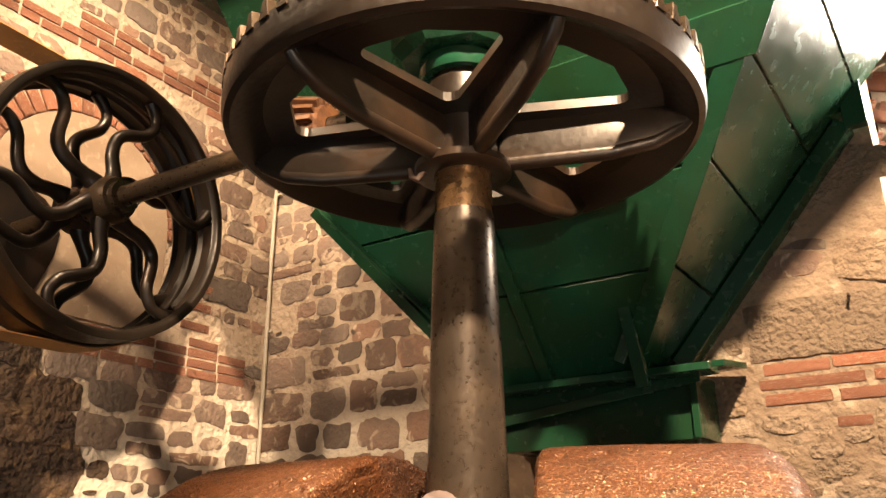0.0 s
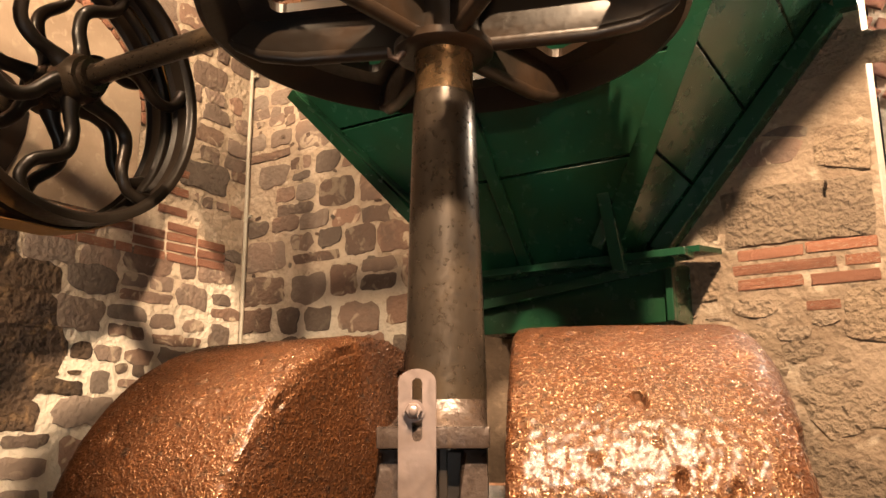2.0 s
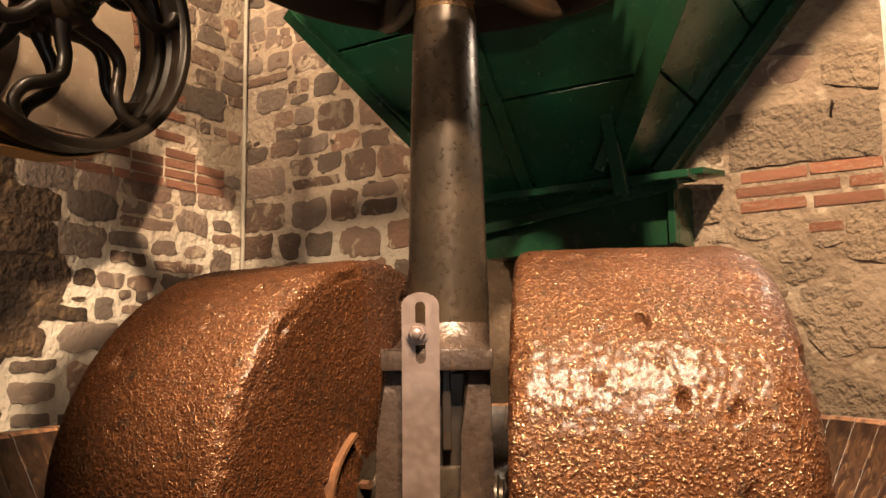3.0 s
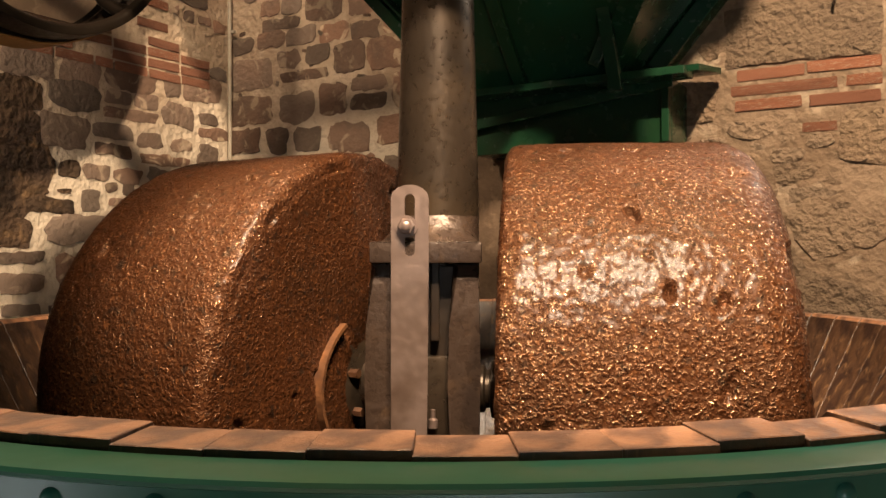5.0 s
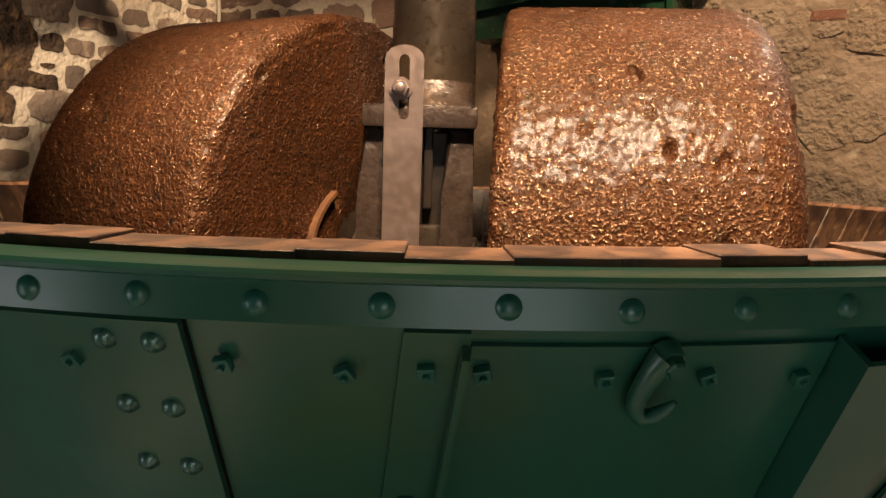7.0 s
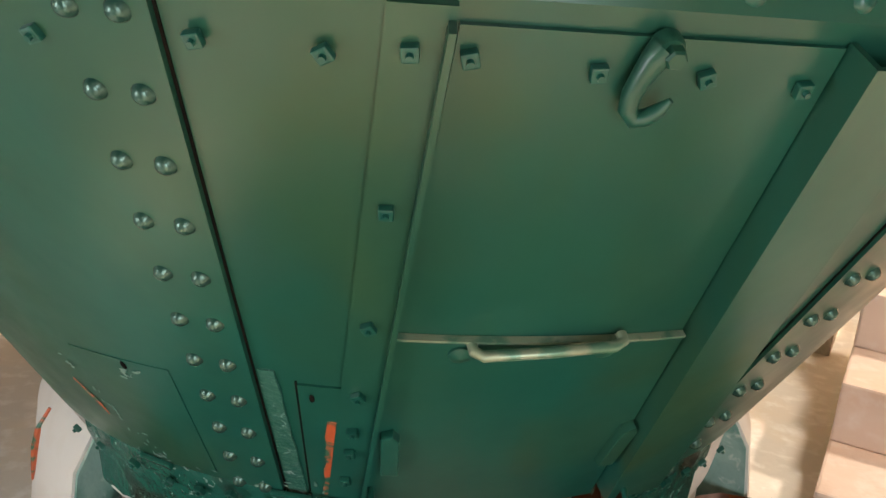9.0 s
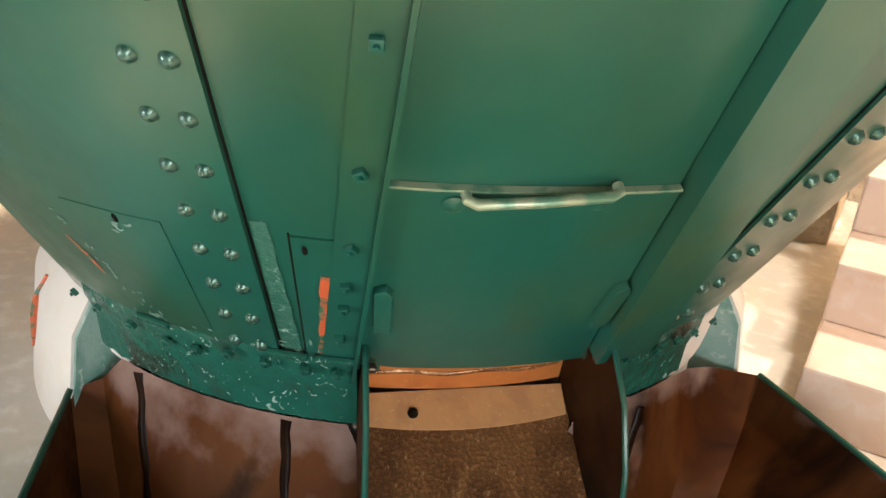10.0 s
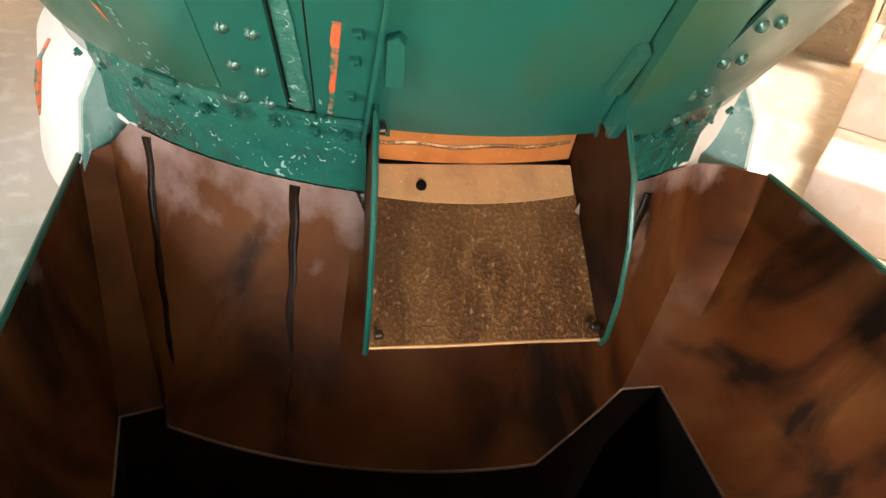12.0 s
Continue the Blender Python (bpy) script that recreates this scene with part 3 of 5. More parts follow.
hk = [(-0.004, 0, 0.012), (-0.013, -0.012, 0.015), (-0.019, -0.032, 0.016), (-0.024, -0.054, 0.018), (-0.023, -0.072, 0.020), (-0.013, -0.083, 0.022), (-0.001, -0.078, 0.025), (0.009, -0.064, 0.028), (0.016, -0.050, 0.030)]
part("hook_bar", tube(bmesh.new(), [hm @ Vector(q) for q in hk], [0.016, 0.013, 0.011, 0.010, 0.0095, 0.0095, 0.009, 0.007, 0.003], 12), GREEN, hook, smooth=True)
part("hook_eye", lathe(bmesh.new(), [(0, 0), (0.018, 0), (0.018, 0.014), (0.015, 0.019), (0, 0.019)], 20, hm), GREEN, hook, smooth=True)
part("hook_bolt", lathe(bmesh.new(), [(0, 0.019), (0.0125, 0.019), (0.0125, 0.031), (0.010, 0.034), (0, 0.034)], 6, hm @ Matrix.Translation((0.003, 0, 0))), GREEN, hook)

# worn paint, patches and the foot ring
part("paint_patch", shell(bmesh.new(), lambda k, z, o: pan_pt(-0.186 + (1.09 - z) * 0.045 + (0.025 + (0.99 - z) * 0.03) * k + 0.0015 * math.sin(z * 90 + 3 * k), z, o), [0, 0.5, 1], lin(0.69, 1.01, 14), 0.0, 0.003), FLAKED, pan, "strip of flaking pale green paint")
part("repair_strip", shell(bmesh.new(), lambda k, z, o: pan_pt(-0.127 + 0.065 * k, z, o), [0, 0.5, 1], lin(0.68, 0.988, 6), 0.0, 0.004), GREEN, pan)
part("strip_gap", shell(bmesh.new(), lambda k, z, o: pan_pt(-0.1310 + 0.003 * k, z, o), [0, 1], lin(0.70, 0.992, 6), 0.0, 0.0022), SHADE_CRUMB_BLACK, pan, "open black seam")
part("primer_patch", shell(bmesh.new(), lambda k, z, o: pan_pt(-0.091 - (0.885 - z) * 0.075 + 0.020 * k + 0.002 * math.sin(z * 120 + 2 * k), z, o), [0, 0.5, 1], lin(0.70, 0.91, 12), 0.004, 0.0055), ORANGE, pan, "bare red primer showing")
part("primer_patch", shell(bmesh.new(), lambda k, z, o: pan_pt(-0.513 + (0.859 - z) * 0.57 + 0.011 * k * (1 - abs(z - 0.845) / 0.045), z, o), [0, 1], lin(0.805, 0.885, 6), 0.0115, 0.0125), ORANGE, pan, "bare red primer showing")
part("primer_patch", shell(bmesh.new(), lambda a, z, o: pan_az(a, z, o), lin(29.4, 30.6, 3), lin(0.74, 0.82, 5), 0.0, 0.004), ORANGE, pan, "bare red primer showing")
part("repair_plate", shell(bmesh.new(), lambda k, z, o: pan_pt(-0.50 + (1.05 - z) * 0.1 + 0.175 * k, z, o), lin(0, 1, 5), lin(0.72, 0.985, 5), 0.008, 0.0115), GREEN, pan, smooth=True)
ringp = [(-0.040, 0.535), (-0.012, 0.530), (-0.006, 0.60), (0.014, 0.650), (0.020, 0.690), (-0.006, 0.692)]
for d0, d1 in ((26.5, 47), (-43, -2.5)):
    us = lin(d0, d1, 40)
    bm = bmesh.new()
    cols = []
    for a in us:
        ar = radians(a)
        cols.append([bm.verts.new((MX + (pan_r(0.66) + o) * math.sin(ar), MY - (pan_r(0.66) + o) * math.cos(ar), z + 0.003 * math.sin(a * 1.7))) for o, z in ringp])
    for c, d in zip(cols, cols[1:]):
        for j in range(len(ringp)):
            bm.faces.new((c[j], d[j], d[(j + 1) % 6], c[(j + 1) % 6]))
    bm.faces.new(cols[0])
    bm.faces.new(cols[-1])
    part("foot_ring", bm, GREEN_CHIP, pan, "flaking green foot ring", smooth=True)
rg = random.Random(3)
for a in (-44, -38, -31, -26, -21.5, -17, -12.5, -8, -4.5, 28, 30.5, 33, 36, 39, 43, 48):
    stud("ring_bolt", SQB, pan_az(a, 0.672 + rg.uniform(-0.012, 0.012), 0.022), rg.uniform(0, 60))
for a, z in ((-10, 0.70), (-4.5, 0.70), (30, 0.715), (-27, 0.70)):
    part("ring_tab", box(bmesh.new(), (0.075, 0.014, 0.010), pan_frame(pan_az(a, z, 0.016)), 0.003), GREEN_CHIP, pan)

chip_bm = bmesh.new()
prism(chip_bm, [(0.0050, 0.0), (0.0022, 0.0028), (-0.0012, 0.0040), (-0.0046, 0.0012), (-0.0030, -0.0034), (0.0018, -0.0030)], 0.0012, Matrix())
chip_me = bpy.data.meshes.new("paint_chip")
chip_bm.to_mesh(chip_me)
chip_bm.free()
chip_me.materials.append(PALECHIP)
for k in range(64):
    f = rg.random()
    if k < 24:
        x, z = -0.53 + 0.15 * f + rg.uniform(-0.012, 0.012), 0.95 - 0.27 * f + rg.uniform(-0.02, 0.02)
    elif k < 34:
        x, z = -0.39 + rg.uniform(-0.02, 0.02), 0.955 + rg.uniform(-0.012, 0.012)
    elif k < 44:
        x, z = -0.065 + rg.uniform(-0.012, 0.006), rg.uniform(0.80, 0.98)
    else:
        x, z = rg.uniform(-0.46, -0.05), rg.uniform(0.695, 0.735)
    ob = stud("paint_chip", chip_me, pan_pt(x, z, 0.012 if x < -0.2 else 0.0045), rg.uniform(0, 180))
    ob.matrix_world = ob.matrix_world @ Matrix.Diagonal((rg.uniform(0.5, 1.6), rg.uniform(0.4, 0.9), 1, 1))
for x, z in ((-0.395, 0.974), (-0.105, 0.972)):
    part("bolt_hole", lathe(bmesh.new(), [(0, 0), (0.006, 0), (0.005, 0.002), (0, 0.002)], 9, pan_frame(pan_pt(x, z, 0.0115)) @ Matrix.Diagonal((0.7, 1.7, 1, 1))), SHADE_CRUMB_BLACK, pan, "empty bolt hole")

# staves of the lining
sm = bmesh.new()
ht = 0.0565
prof = [(pan_r(0.74) - 0.022, 0.74), (1.356, 1.569), (1.356, 1.581), (1.280, 1.585), (1.270, 1.575), (pan_r(0.74) - 0.095, 0.74)]
for sgn in (-1, 1):
    for r, z in prof:
        w = ht * r / 1.40
        sm.verts.new((sgn * w, -r, z))
sm.verts.ensure_lookup_table()
v = sm.verts
sm.faces.new([v[i] for i in range(6)])
sm.faces.new([v[6 + i] for i in range(6)][::-1])
for i in range(6):
    sm.faces.new((v[i], v[6 + i], v[6 + (i + 1) % 6], v[(i + 1) % 6]))
bmesh.ops.recalc_face_normals(sm, faces=sm.faces)
bmesh.ops.bevel(sm, geom=sm.edges[:], offset=0.0012, segments=1, affect="EDGES")
stave_me = bpy.data.meshes.new("stave")
sm.to_mesh(stave_me)
sm.free()
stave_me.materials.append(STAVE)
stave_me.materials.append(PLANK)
# Every face not turned upwards gets the darker wood.
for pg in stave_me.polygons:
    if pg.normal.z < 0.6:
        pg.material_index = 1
ns = 78
for i in range(ns):
    ob = new("stave", stave_me)
    ob.parent = pan
    a = 360 / ns * i + 2.0
    ob.matrix_world = pose(MX, MY, rg.uniform(-0.003, 0.002), rg.uniform(-0.12, 0.12), 0, a) @ Matrix.Diagonal((rg.uniform(0.997, 1.001), 1 + rg.uniform(-0.004, 0.001), 1, 1))

# ---- the plinth ----
plinth = thing("plinth", "white plastered round masonry base with splashed green paint", "plinth")
part("base", lathe(bmesh.new(), [(0, 0.1), (0.835, 0.1), (0.835, 0.50), (0, 0.50)], 96, TM), PLASTER, plinth, smooth=True)
part("upper_base", lathe(bmesh.new(), [(0.5, 0.501), (0.86, 0.501), (0.885, 0.640), (0.86, 0.653), (0.5, 0.653)], 110, TM @ pose(0, 0, 0, 0, 0, -60), closed=True, a0=0.0, a1=325), PLASTER, plinth, smooth=True)
part("outer_base", lathe(bmesh.new(), [(0.55, 0.28), (0.968, 0.28), (0.955, 0.40), (0.934, 0.56), (0.888, 0.638), (0.55, 0.638)], 110, TM, closed=True, a0=-26, a1=226.5), PLASTER, plinth, smooth=True)
for a0, a1 in ((226.6, 227.1), (-26.6, -26.1)):
    bm = lathe(bmesh.new(), [(0.80, 0.29), (0.962, 0.29), (0.948, 0.40), (0.929, 0.555), (0.884, 0.634), (0.80, 0.634)], 2, TM, closed=True, a0=a0, a1=a1)
    part("paint_splash", bm, SPLASH, plinth, "splash of green paint on the plaster", smooth=True)
ckp = []
for (a, z) in ((-57.6, 0.60), (-58.2, 0.55), (-59.4, 0.50), (-59.9, 0.45), (-60.8, 0.40)):
    r = 0.004 + (0.888 + (0.638 - z) * 0.59 if z > 0.56 else 0.934 + (0.56 - z) * 0.125)
    ckp.append((MX + r * math.sin(radians(a)), MY - r * math.cos(radians(a)), z))
part("rust_streak", tube(bmesh.new(), ckp, [0.004, 0.008, 0.011, 0.008, 0.002], 6), ORANGE, plinth, "rust-red streak")

# ---- discharge chute ----
chute = thing("discharge_chute", "copper-brown sheet chute with green edged side plates under the gate", "chute")


def ch(s, r, z):
    return M0 + GO * r + GT * s + Vector((0, 0, z))


bm = bmesh.new()
shell(bm, lambda s, k, o: ch(s * (0.205 + 0.018 * k), 0.785 + 0.272 * k, 0.553 - 0.226 * k + o + 0.002 * math.sin(s * 9)), lin(-1, 1, 8), lin(0, 1, 8), -0.004, 0.0)
part("tray", bm, COPPER, chute, "oily copper-brown tray", smooth=True)
bm = shell(bmesh.new(), lambda s, z, o: ch(s, 0.792 - 0.25 * (0.56 - z) - o - 0.022 * (s / 0.2) ** 2, z), lin(-0.205, 0.205, 12), lin(0.560, 0.70, 4), 0.0, 0.006)
part("throat_plate", bm, COPPER_BR, chute, "bright copper throat plate", smooth=True)
# Paler band: light falling on the tray's top, put into the colour.
bm = shell(bmesh.new(), lambda s, k, o: ch(s * 0.204, 0.787 + (0.062 - 0.014 * s * s) * k, 0.5535 - 0.226 / 0.272 * (0.002 + (0.062 - 0.014 * s * s) * k) + o), lin(-1, 1, 14), lin(0, 1, 3), 0.002, 0.0035)
part("swept_metal", bm, COPPER_TAN, chute, "tan band, the light on the tray's top put into colour", smooth=True)
part("tray_edge", tube(bmesh.new(), [ch(s * 0.223, 1.058, 0.327 + 0.001 * math.sin(s * 30)) for s in lin(-1, 1, 12)], 0.0035, 8), COPPER_TAN, chute, "bright tan lower edge", smooth=True)
part("throat_lip", tube(bmesh.new(), [ch(s, 0.80 - 0.022 * (s / 0.2) ** 2, 0.603 + 0.003 * math.sin(s * 40)) for s in lin(-0.195, 0.195, 14)], 0.006, 8), COPPER, chute, smooth=True)
for sg in (-1, 1):
    pts = [(0.775, 0.545), (0.80, 0.70), (0.915, 0.745), (0.955, 0.735), (1.02, 0.66), (1.062, 0.55), (1.078, 0.44), (1.072, 0.345), (1.058, 0.318)]
    bm = bmesh.new()
    lo = [bm.verts.new(ch(sg * (0.206 + 0.018 * (r - 0.785) / 0.272), r, z)) for r, z in pts]
    hi = [bm.verts.new(ch(sg * (0.211 + 0.018 * (r - 0.785) / 0.272), r, z)) for r, z in pts]
    bm.faces.new(lo)
    bm.faces.new(hi[::-1])
    for i in range(len(pts)):
        j = (i + 1) % len(pts)
        bm.faces.new((lo[i], hi[i], hi[j], lo[j]))
    sp = part("side_plate", bm, BINBROWN, chute, "oily brown side plate")
    part("edge_bead", tube(bmesh.new(), [ch(sg * (0.2085 + 0.018 * (r - 0.785) / 0.272), r + 0.002, z) for r, z in pts[2:]], 0.0055, 8), GREEN, sp, "green edge bead", smooth=True)
    for r, z in ((0.93, 0.70), (1.06, 0.36)):
        bm = lathe(bmesh.new(), [(0.009, -0.006), (0.009, 0.006), (0.006, 0.009), (0, 0.010)], 10, Matrix.Translation(ch(sg * 0.206, r, z)) @ (GT * -sg).to_track_quat("Z", "Y").to_matrix().to_4x4())
        part("plate_rivet", bm, IRON_OLD, sp, smooth=True)
part("pulp_crumb", bmesh.ops.create_icosphere(bm := bmesh.new(), subdivisions=2, radius=0.011, matrix=Matrix.Translation(ch(-0.105, 0.822, 0.528))) and bm, SHADE_CRUMB_BLACK, chute, "dark crumb of olive pulp", smooth=True)

# ---- sunken bin ----
oil_bin = thing("oil_bin", "sunken steel bin with green rim and oily brown inside", "bin")


def arc(cx, cy, r, a0, a1, n):
    return [(cx + r * math.sin(radians(a)), cy - r * math.cos(radians(a))) for a in lin(a0, a1, n)]


top = [(-0.46, 0.42, 0.44), (-0.54, 0.887, 0.43), (-0.637, 1.467, 0.43), (-0.57, 1.478, 0.46)]
top += [(x, y, 0.532 if a < -3 or a > 26 else 0.40) for a, (x, y) in zip(lin(-37, 41, 22), arc(MX, MY, 0.884, -37, 41, 22))]
top += [(0.72, 1.645, 0.48), (0.80, 1.71, 0.45), (0.925, 1.716, 0.43), (1.07, 1.30, 0.43), (1.17, 0.42, 0.44)]
low = [(-0.385, 0.42, 0.10), (-0.395, 0.874, 0.10), (-0.446, 1.056, 0.10), (-0.372, 1.094, 0.10)]
low += [(x, y, 0.10) for x, y in arc(MX, MY, 1.165, -18.5, 17, 22)]
low += [(0.50, 1.19, 0.10), (0.568, 1.27, 0.10), (0.66, 1.291, 0.10), (0.724, 0.999, 0.10), (0.74, 0.42, 0.10)]
bm = bmesh.new()
steps = 9
rings = []
for k in range(steps):
    f = k / (steps - 1)
    g = 0.25 * f + 0.75 * f * f
    rings.append([bm.verts.new((a[0] + (b[0] - a[0]) * g, a[1] + (b[1] - a[1]) * g, a[2] + (b[2] - a[2]) * f - 0.02 * math.sin(math.pi * f))) for a, b in zip(top, low)])
nb = len(top)
for p, q in zip(rings, rings[1:]):
    for i in range(nb):
        bm.faces.new((p[i], p[(i + 1) % nb], q[(i + 1) % nb], q[i]))
lining = part("lining", bm, BINSTAIN, oil_bin, "oil-stained brown sheet lining", smooth=True)
# Sump walls near black: the pit's shade is put into the colour.
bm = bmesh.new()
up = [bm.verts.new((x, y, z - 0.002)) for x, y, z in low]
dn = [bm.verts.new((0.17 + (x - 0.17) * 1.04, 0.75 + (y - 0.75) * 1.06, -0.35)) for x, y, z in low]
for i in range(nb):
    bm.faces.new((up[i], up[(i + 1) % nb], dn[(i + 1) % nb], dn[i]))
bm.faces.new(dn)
part("sump", bm, SHADE_CRUMB_BLACK, oil_bin, "sump below the lining, its shade painted near black", smooth=True)
tl = list(zip(top, low))


def lining_pt(i, f, o):
    a, b = tl[i]
    g = 0.25 * f + 0.75 * f * f
    return Vector((a[0] + (b[0] - a[0]) * g, a[1] + (b[1] - a[1]) * g, a[2] + (b[2] - a[2]) * f - 0.02 * math.sin(math.pi * f))) + Vector((0.0, -0.6, 0.8)) * o


for i, f0, f1, w in ((5, 0.0, 0.85, 0.015), (11, 0.0, 0.95, 0.013), (24, 0.05, 0.55, 0.013)):
    part("oil_run", tube(bmesh.new(), [lining_pt(i, f, -0.92 * w) + Vector((0.012 * noise.noise(Vector((f * 5, i, 0))), 0, 0)) for f in lin(f0, f1, 20)], [w * (1.12 + 0.12 * noise.noise(Vector((k * 0.6, i, 1)))) * (1 - 0.14 * k / 19) for k in range(20)], 10), OILRUN, lining, "dark oil run", smooth=True)
part("sump_lip", tube(bmesh.new(), [Vector((x, y, z + 0.001)) for x, y, z in low[1:-1]], 0.003, 6), STEEL, oil_bin, "bare metal edge of the sump", smooth=True)
part("rim", tube(bmesh.new(), [Vector((x, y, z + 0.002)) for x, y, z in top[:3]], 0.007, 8), GREEN, oil_bin, "green rim bar", smooth=True)
part("rim", tube(bmesh.new(), [Vector((x, y, z + 0.002)) for x, y, z in top[-3:]], 0.007, 8), GREEN, oil_bin, "green rim bar", smooth=True)
bm = bmesh.new()
for a, b in zip(top[:2] + top[-2:-1], top[1:3] + top[-1:]):
    f = [bm.verts.new(q) for q in ((a[0], a[1], a[2]), (b[0], b[1], b[2]), (b[0], b[1], 0.15), (a[0], a[1], 0.15))]
    bm.faces.new(f)
bmesh.ops.solidify(bm, geom=bm.faces[:], thickness=0.004)
part("side_sheet", bm, GREEN, oil_bin)


# ---- millstones ----
def millstone(theta, side, inner, width, radius, name_label):
    """side: 1 right, -1 left of the shaft; theta: degrees by which its axle turns from the x axis."""
    a = radians(theta)
    d = Vector((side * math.cos(a), -side * math.sin(a), 0))
    y = Vector((0, 0, 1))
    m = Matrix.Translation(M0 + Vector((0, 0, 1.42)) + d * inner) @ Matrix((y.cross(d), y, d)).transposed().to_4x4()
    st = thing("millstone", name_label, "millstone", "millstones in the pan")
    bm = bmesh.new()
    prof = [(0.10, 0.0)] + [(r, 0.0) for r in lin(0.16, radius - 0.04, 70)] + [(radius - 0.018, 0.003), (radius - 0.005, 0.012), (radius, 0.03)]
    prof += [(radius, w) for w in lin(0.042, width - 0.09, 100)]
    prof += [(radius - 0.006, width - 0.06), (radius - 0.022, width - 0.03), (radius - 0.05, width - 0.008), (radius - 0.09, width), (0.3, width), (0.10, width)]
    lathe(bm, prof, 720)
    off = Vector((3, 1, side * 5))
    for v in bm.verts:
        p = v.co
        n1 = noise.noise(p * 4)
        n2 = noise.noise(p * 34 + off)
        n3 = noise.noise(p * 88 + off)
        n4 = abs(noise.noise(p * 52 - off))
        pit = max(0.0, noise.noise(Vector((p.x, p.y, p.z * 1.4)) * 14 + off) - 0.50)
        k = 0.004 * n1 + 0.0014 * n2 + 0.0016 * n3 - 0.0010 * n4 - 0.07 * pit
        r = math.hypot(p.x, p.y)
        q = Vector((p.x / max(r, 1e-6), p.y / max(r, 1e-6), 0))
        edge = 1.0 - min(1.0, abs(p.z) / 0.05) if p.z < 0.05 and r > radius - 0.05 else 0.0
        k += edge * 0.010 * (noise.noise(p * 22 + off) - 0.3)
        if r > radius - 0.02:
            v.co += q * k
        else:
            v.co.z += -k if p.z < width / 2 else k
    bm.transform(m)
    part("stone", bm, GRANITE, st, smooth=True)
    hub = lathe(bmesh.new(), [(0.0, -0.10), (0.055, -0.10), (0.062, -0.095), (0.062, -0.065), (0.05, -0.06), (0.05, -0.05), (0.075, -0.045), (0.08, -0.02), (0.12, 0.0), (0.14, 0.004), (0.14, 0.02), (0.0, 0.02)], 40, m)
    part("hub", hub, IRON_OLD, st, "oily iron hub", smooth=True)
    part("collar", lathe(bmesh.new(), [(0.065, -0.125), (0.078, -0.123), (0.078, -0.102), (0.065, -0.100)], 40, m, closed=True), STEEL, st, "worn bright collar", smooth=True)
    for i in range(6):
        bm = lathe(bmesh.new(), [(0, -0.03), (0.013, -0.03), (0.013, -0.005), (0.007, -0.005), (0.007, 0.004), (0, 0.004)], 6, m @ pose(0, 0, 0, 0, 0, 60 * i + 20) @ Matrix.Translation((0.108, 0, -0.005)))
        part("hub_bolt", bm, RUST, st)
    return m


millstone(7, 1, 0.19, 0.595, 0.64, "oil-soaked brown granite millstone with a glossy pitted face")
ml = millstone(28, -1, 0.22, 0.60, 0.64, "oil-soaked brown granite millstone turned to show its inner face")
scr = thing("scraper_plate", "curved rusty scraper plate beside the stone hub", "scraper")
bm = shell(bmesh.new(), lambda a, w, o: ml @ Vector(((0.235 + o) * math.cos(radians(a)), (0.20 + o) * math.sin(radians(a)), w)), lin(-60, 56, 24), [-0.020, 0.012], 0.0, 0.010)
part("plate", bm, RUST, scr, smooth=True)

# ---- upright shaft and its yoke ----
shaft = thing("upright_shaft", "tapered oily iron upright shaft through the pan", "shaft")
part("post", lathe(bmesh.new(), [(0.0, 0.7), (0.110, 0.7), (0.110, 1.80), (0.1085, 1.95), (0.096, 2.45), (0.0885, 2.72), (0.0865, 2.735), (0, 2.735)], 72, TM), IRON_OLD, shaft, smooth=True)
part("stub", lathe(bmesh.new(), [(0, 3.06), (0.086, 3.06), (0.086, 3.24), (0, 3.24)], 60, TM), IRON, shaft, "dark upper end of the shaft", smooth=True)
part("journal", lathe(bmesh.new(), [(0, 2.70), (0.0845, 2.70), (0.0845, 2.925), (0.086, 2.93), (0.086, 3.06), (0, 3.06)], 72, TM), BRONZE, shaft, "polished bronze-coloured journal", smooth=True)
part("journal_ring", lathe(bmesh.new(), [(0.084, 2.862), (0.0865, 2.864), (0.0865, 2.872), (0.084, 2.874)], 72, TM, closed=True), IRON_OLD, shaft, smooth=True)
yoke = thing("axle_yoke", "dark iron axle yoke clamped round the shaft", "yoke")
bm = bmesh.new()
rings = []
for k in range(7):
    f = k / 6
    g = f ** 0.65
    ring = []
    for i in range(48):
        a = 2 * math.pi * i / 48
        c, d = math.cos(a), math.sin(a)
        q = max(abs(c) / 0.136, abs(d) / 0.172)
        foot, neck = Vector((-0.028 + c / q, -0.02 + d / q)), Vector((0.110 * c, 0.110 * d))
        v = foot.lerp(neck, g)
        ring.append(bm.verts.new((MX + v.x, MY + v.y, 1.806 + 0.070 * f ** 1.4)))
    rings.append(ring)
for a, b in zip(rings, rings[1:]):
    for i in range(48):
        bm.faces.new((a[i], a[(i + 1) % 48], b[(i + 1) % 48], b[i]))
bm.faces.new(rings[0])
bm.faces.new(rings[-1])
part("shoulder", bm, YOKE, yoke, smooth=True)
part("cap", box(bmesh.new(), (0.276, 0.35, 0.054), pose(MX - 0.028, 2.133, 1.782), 0.008), YOKE, yoke, smooth=True)
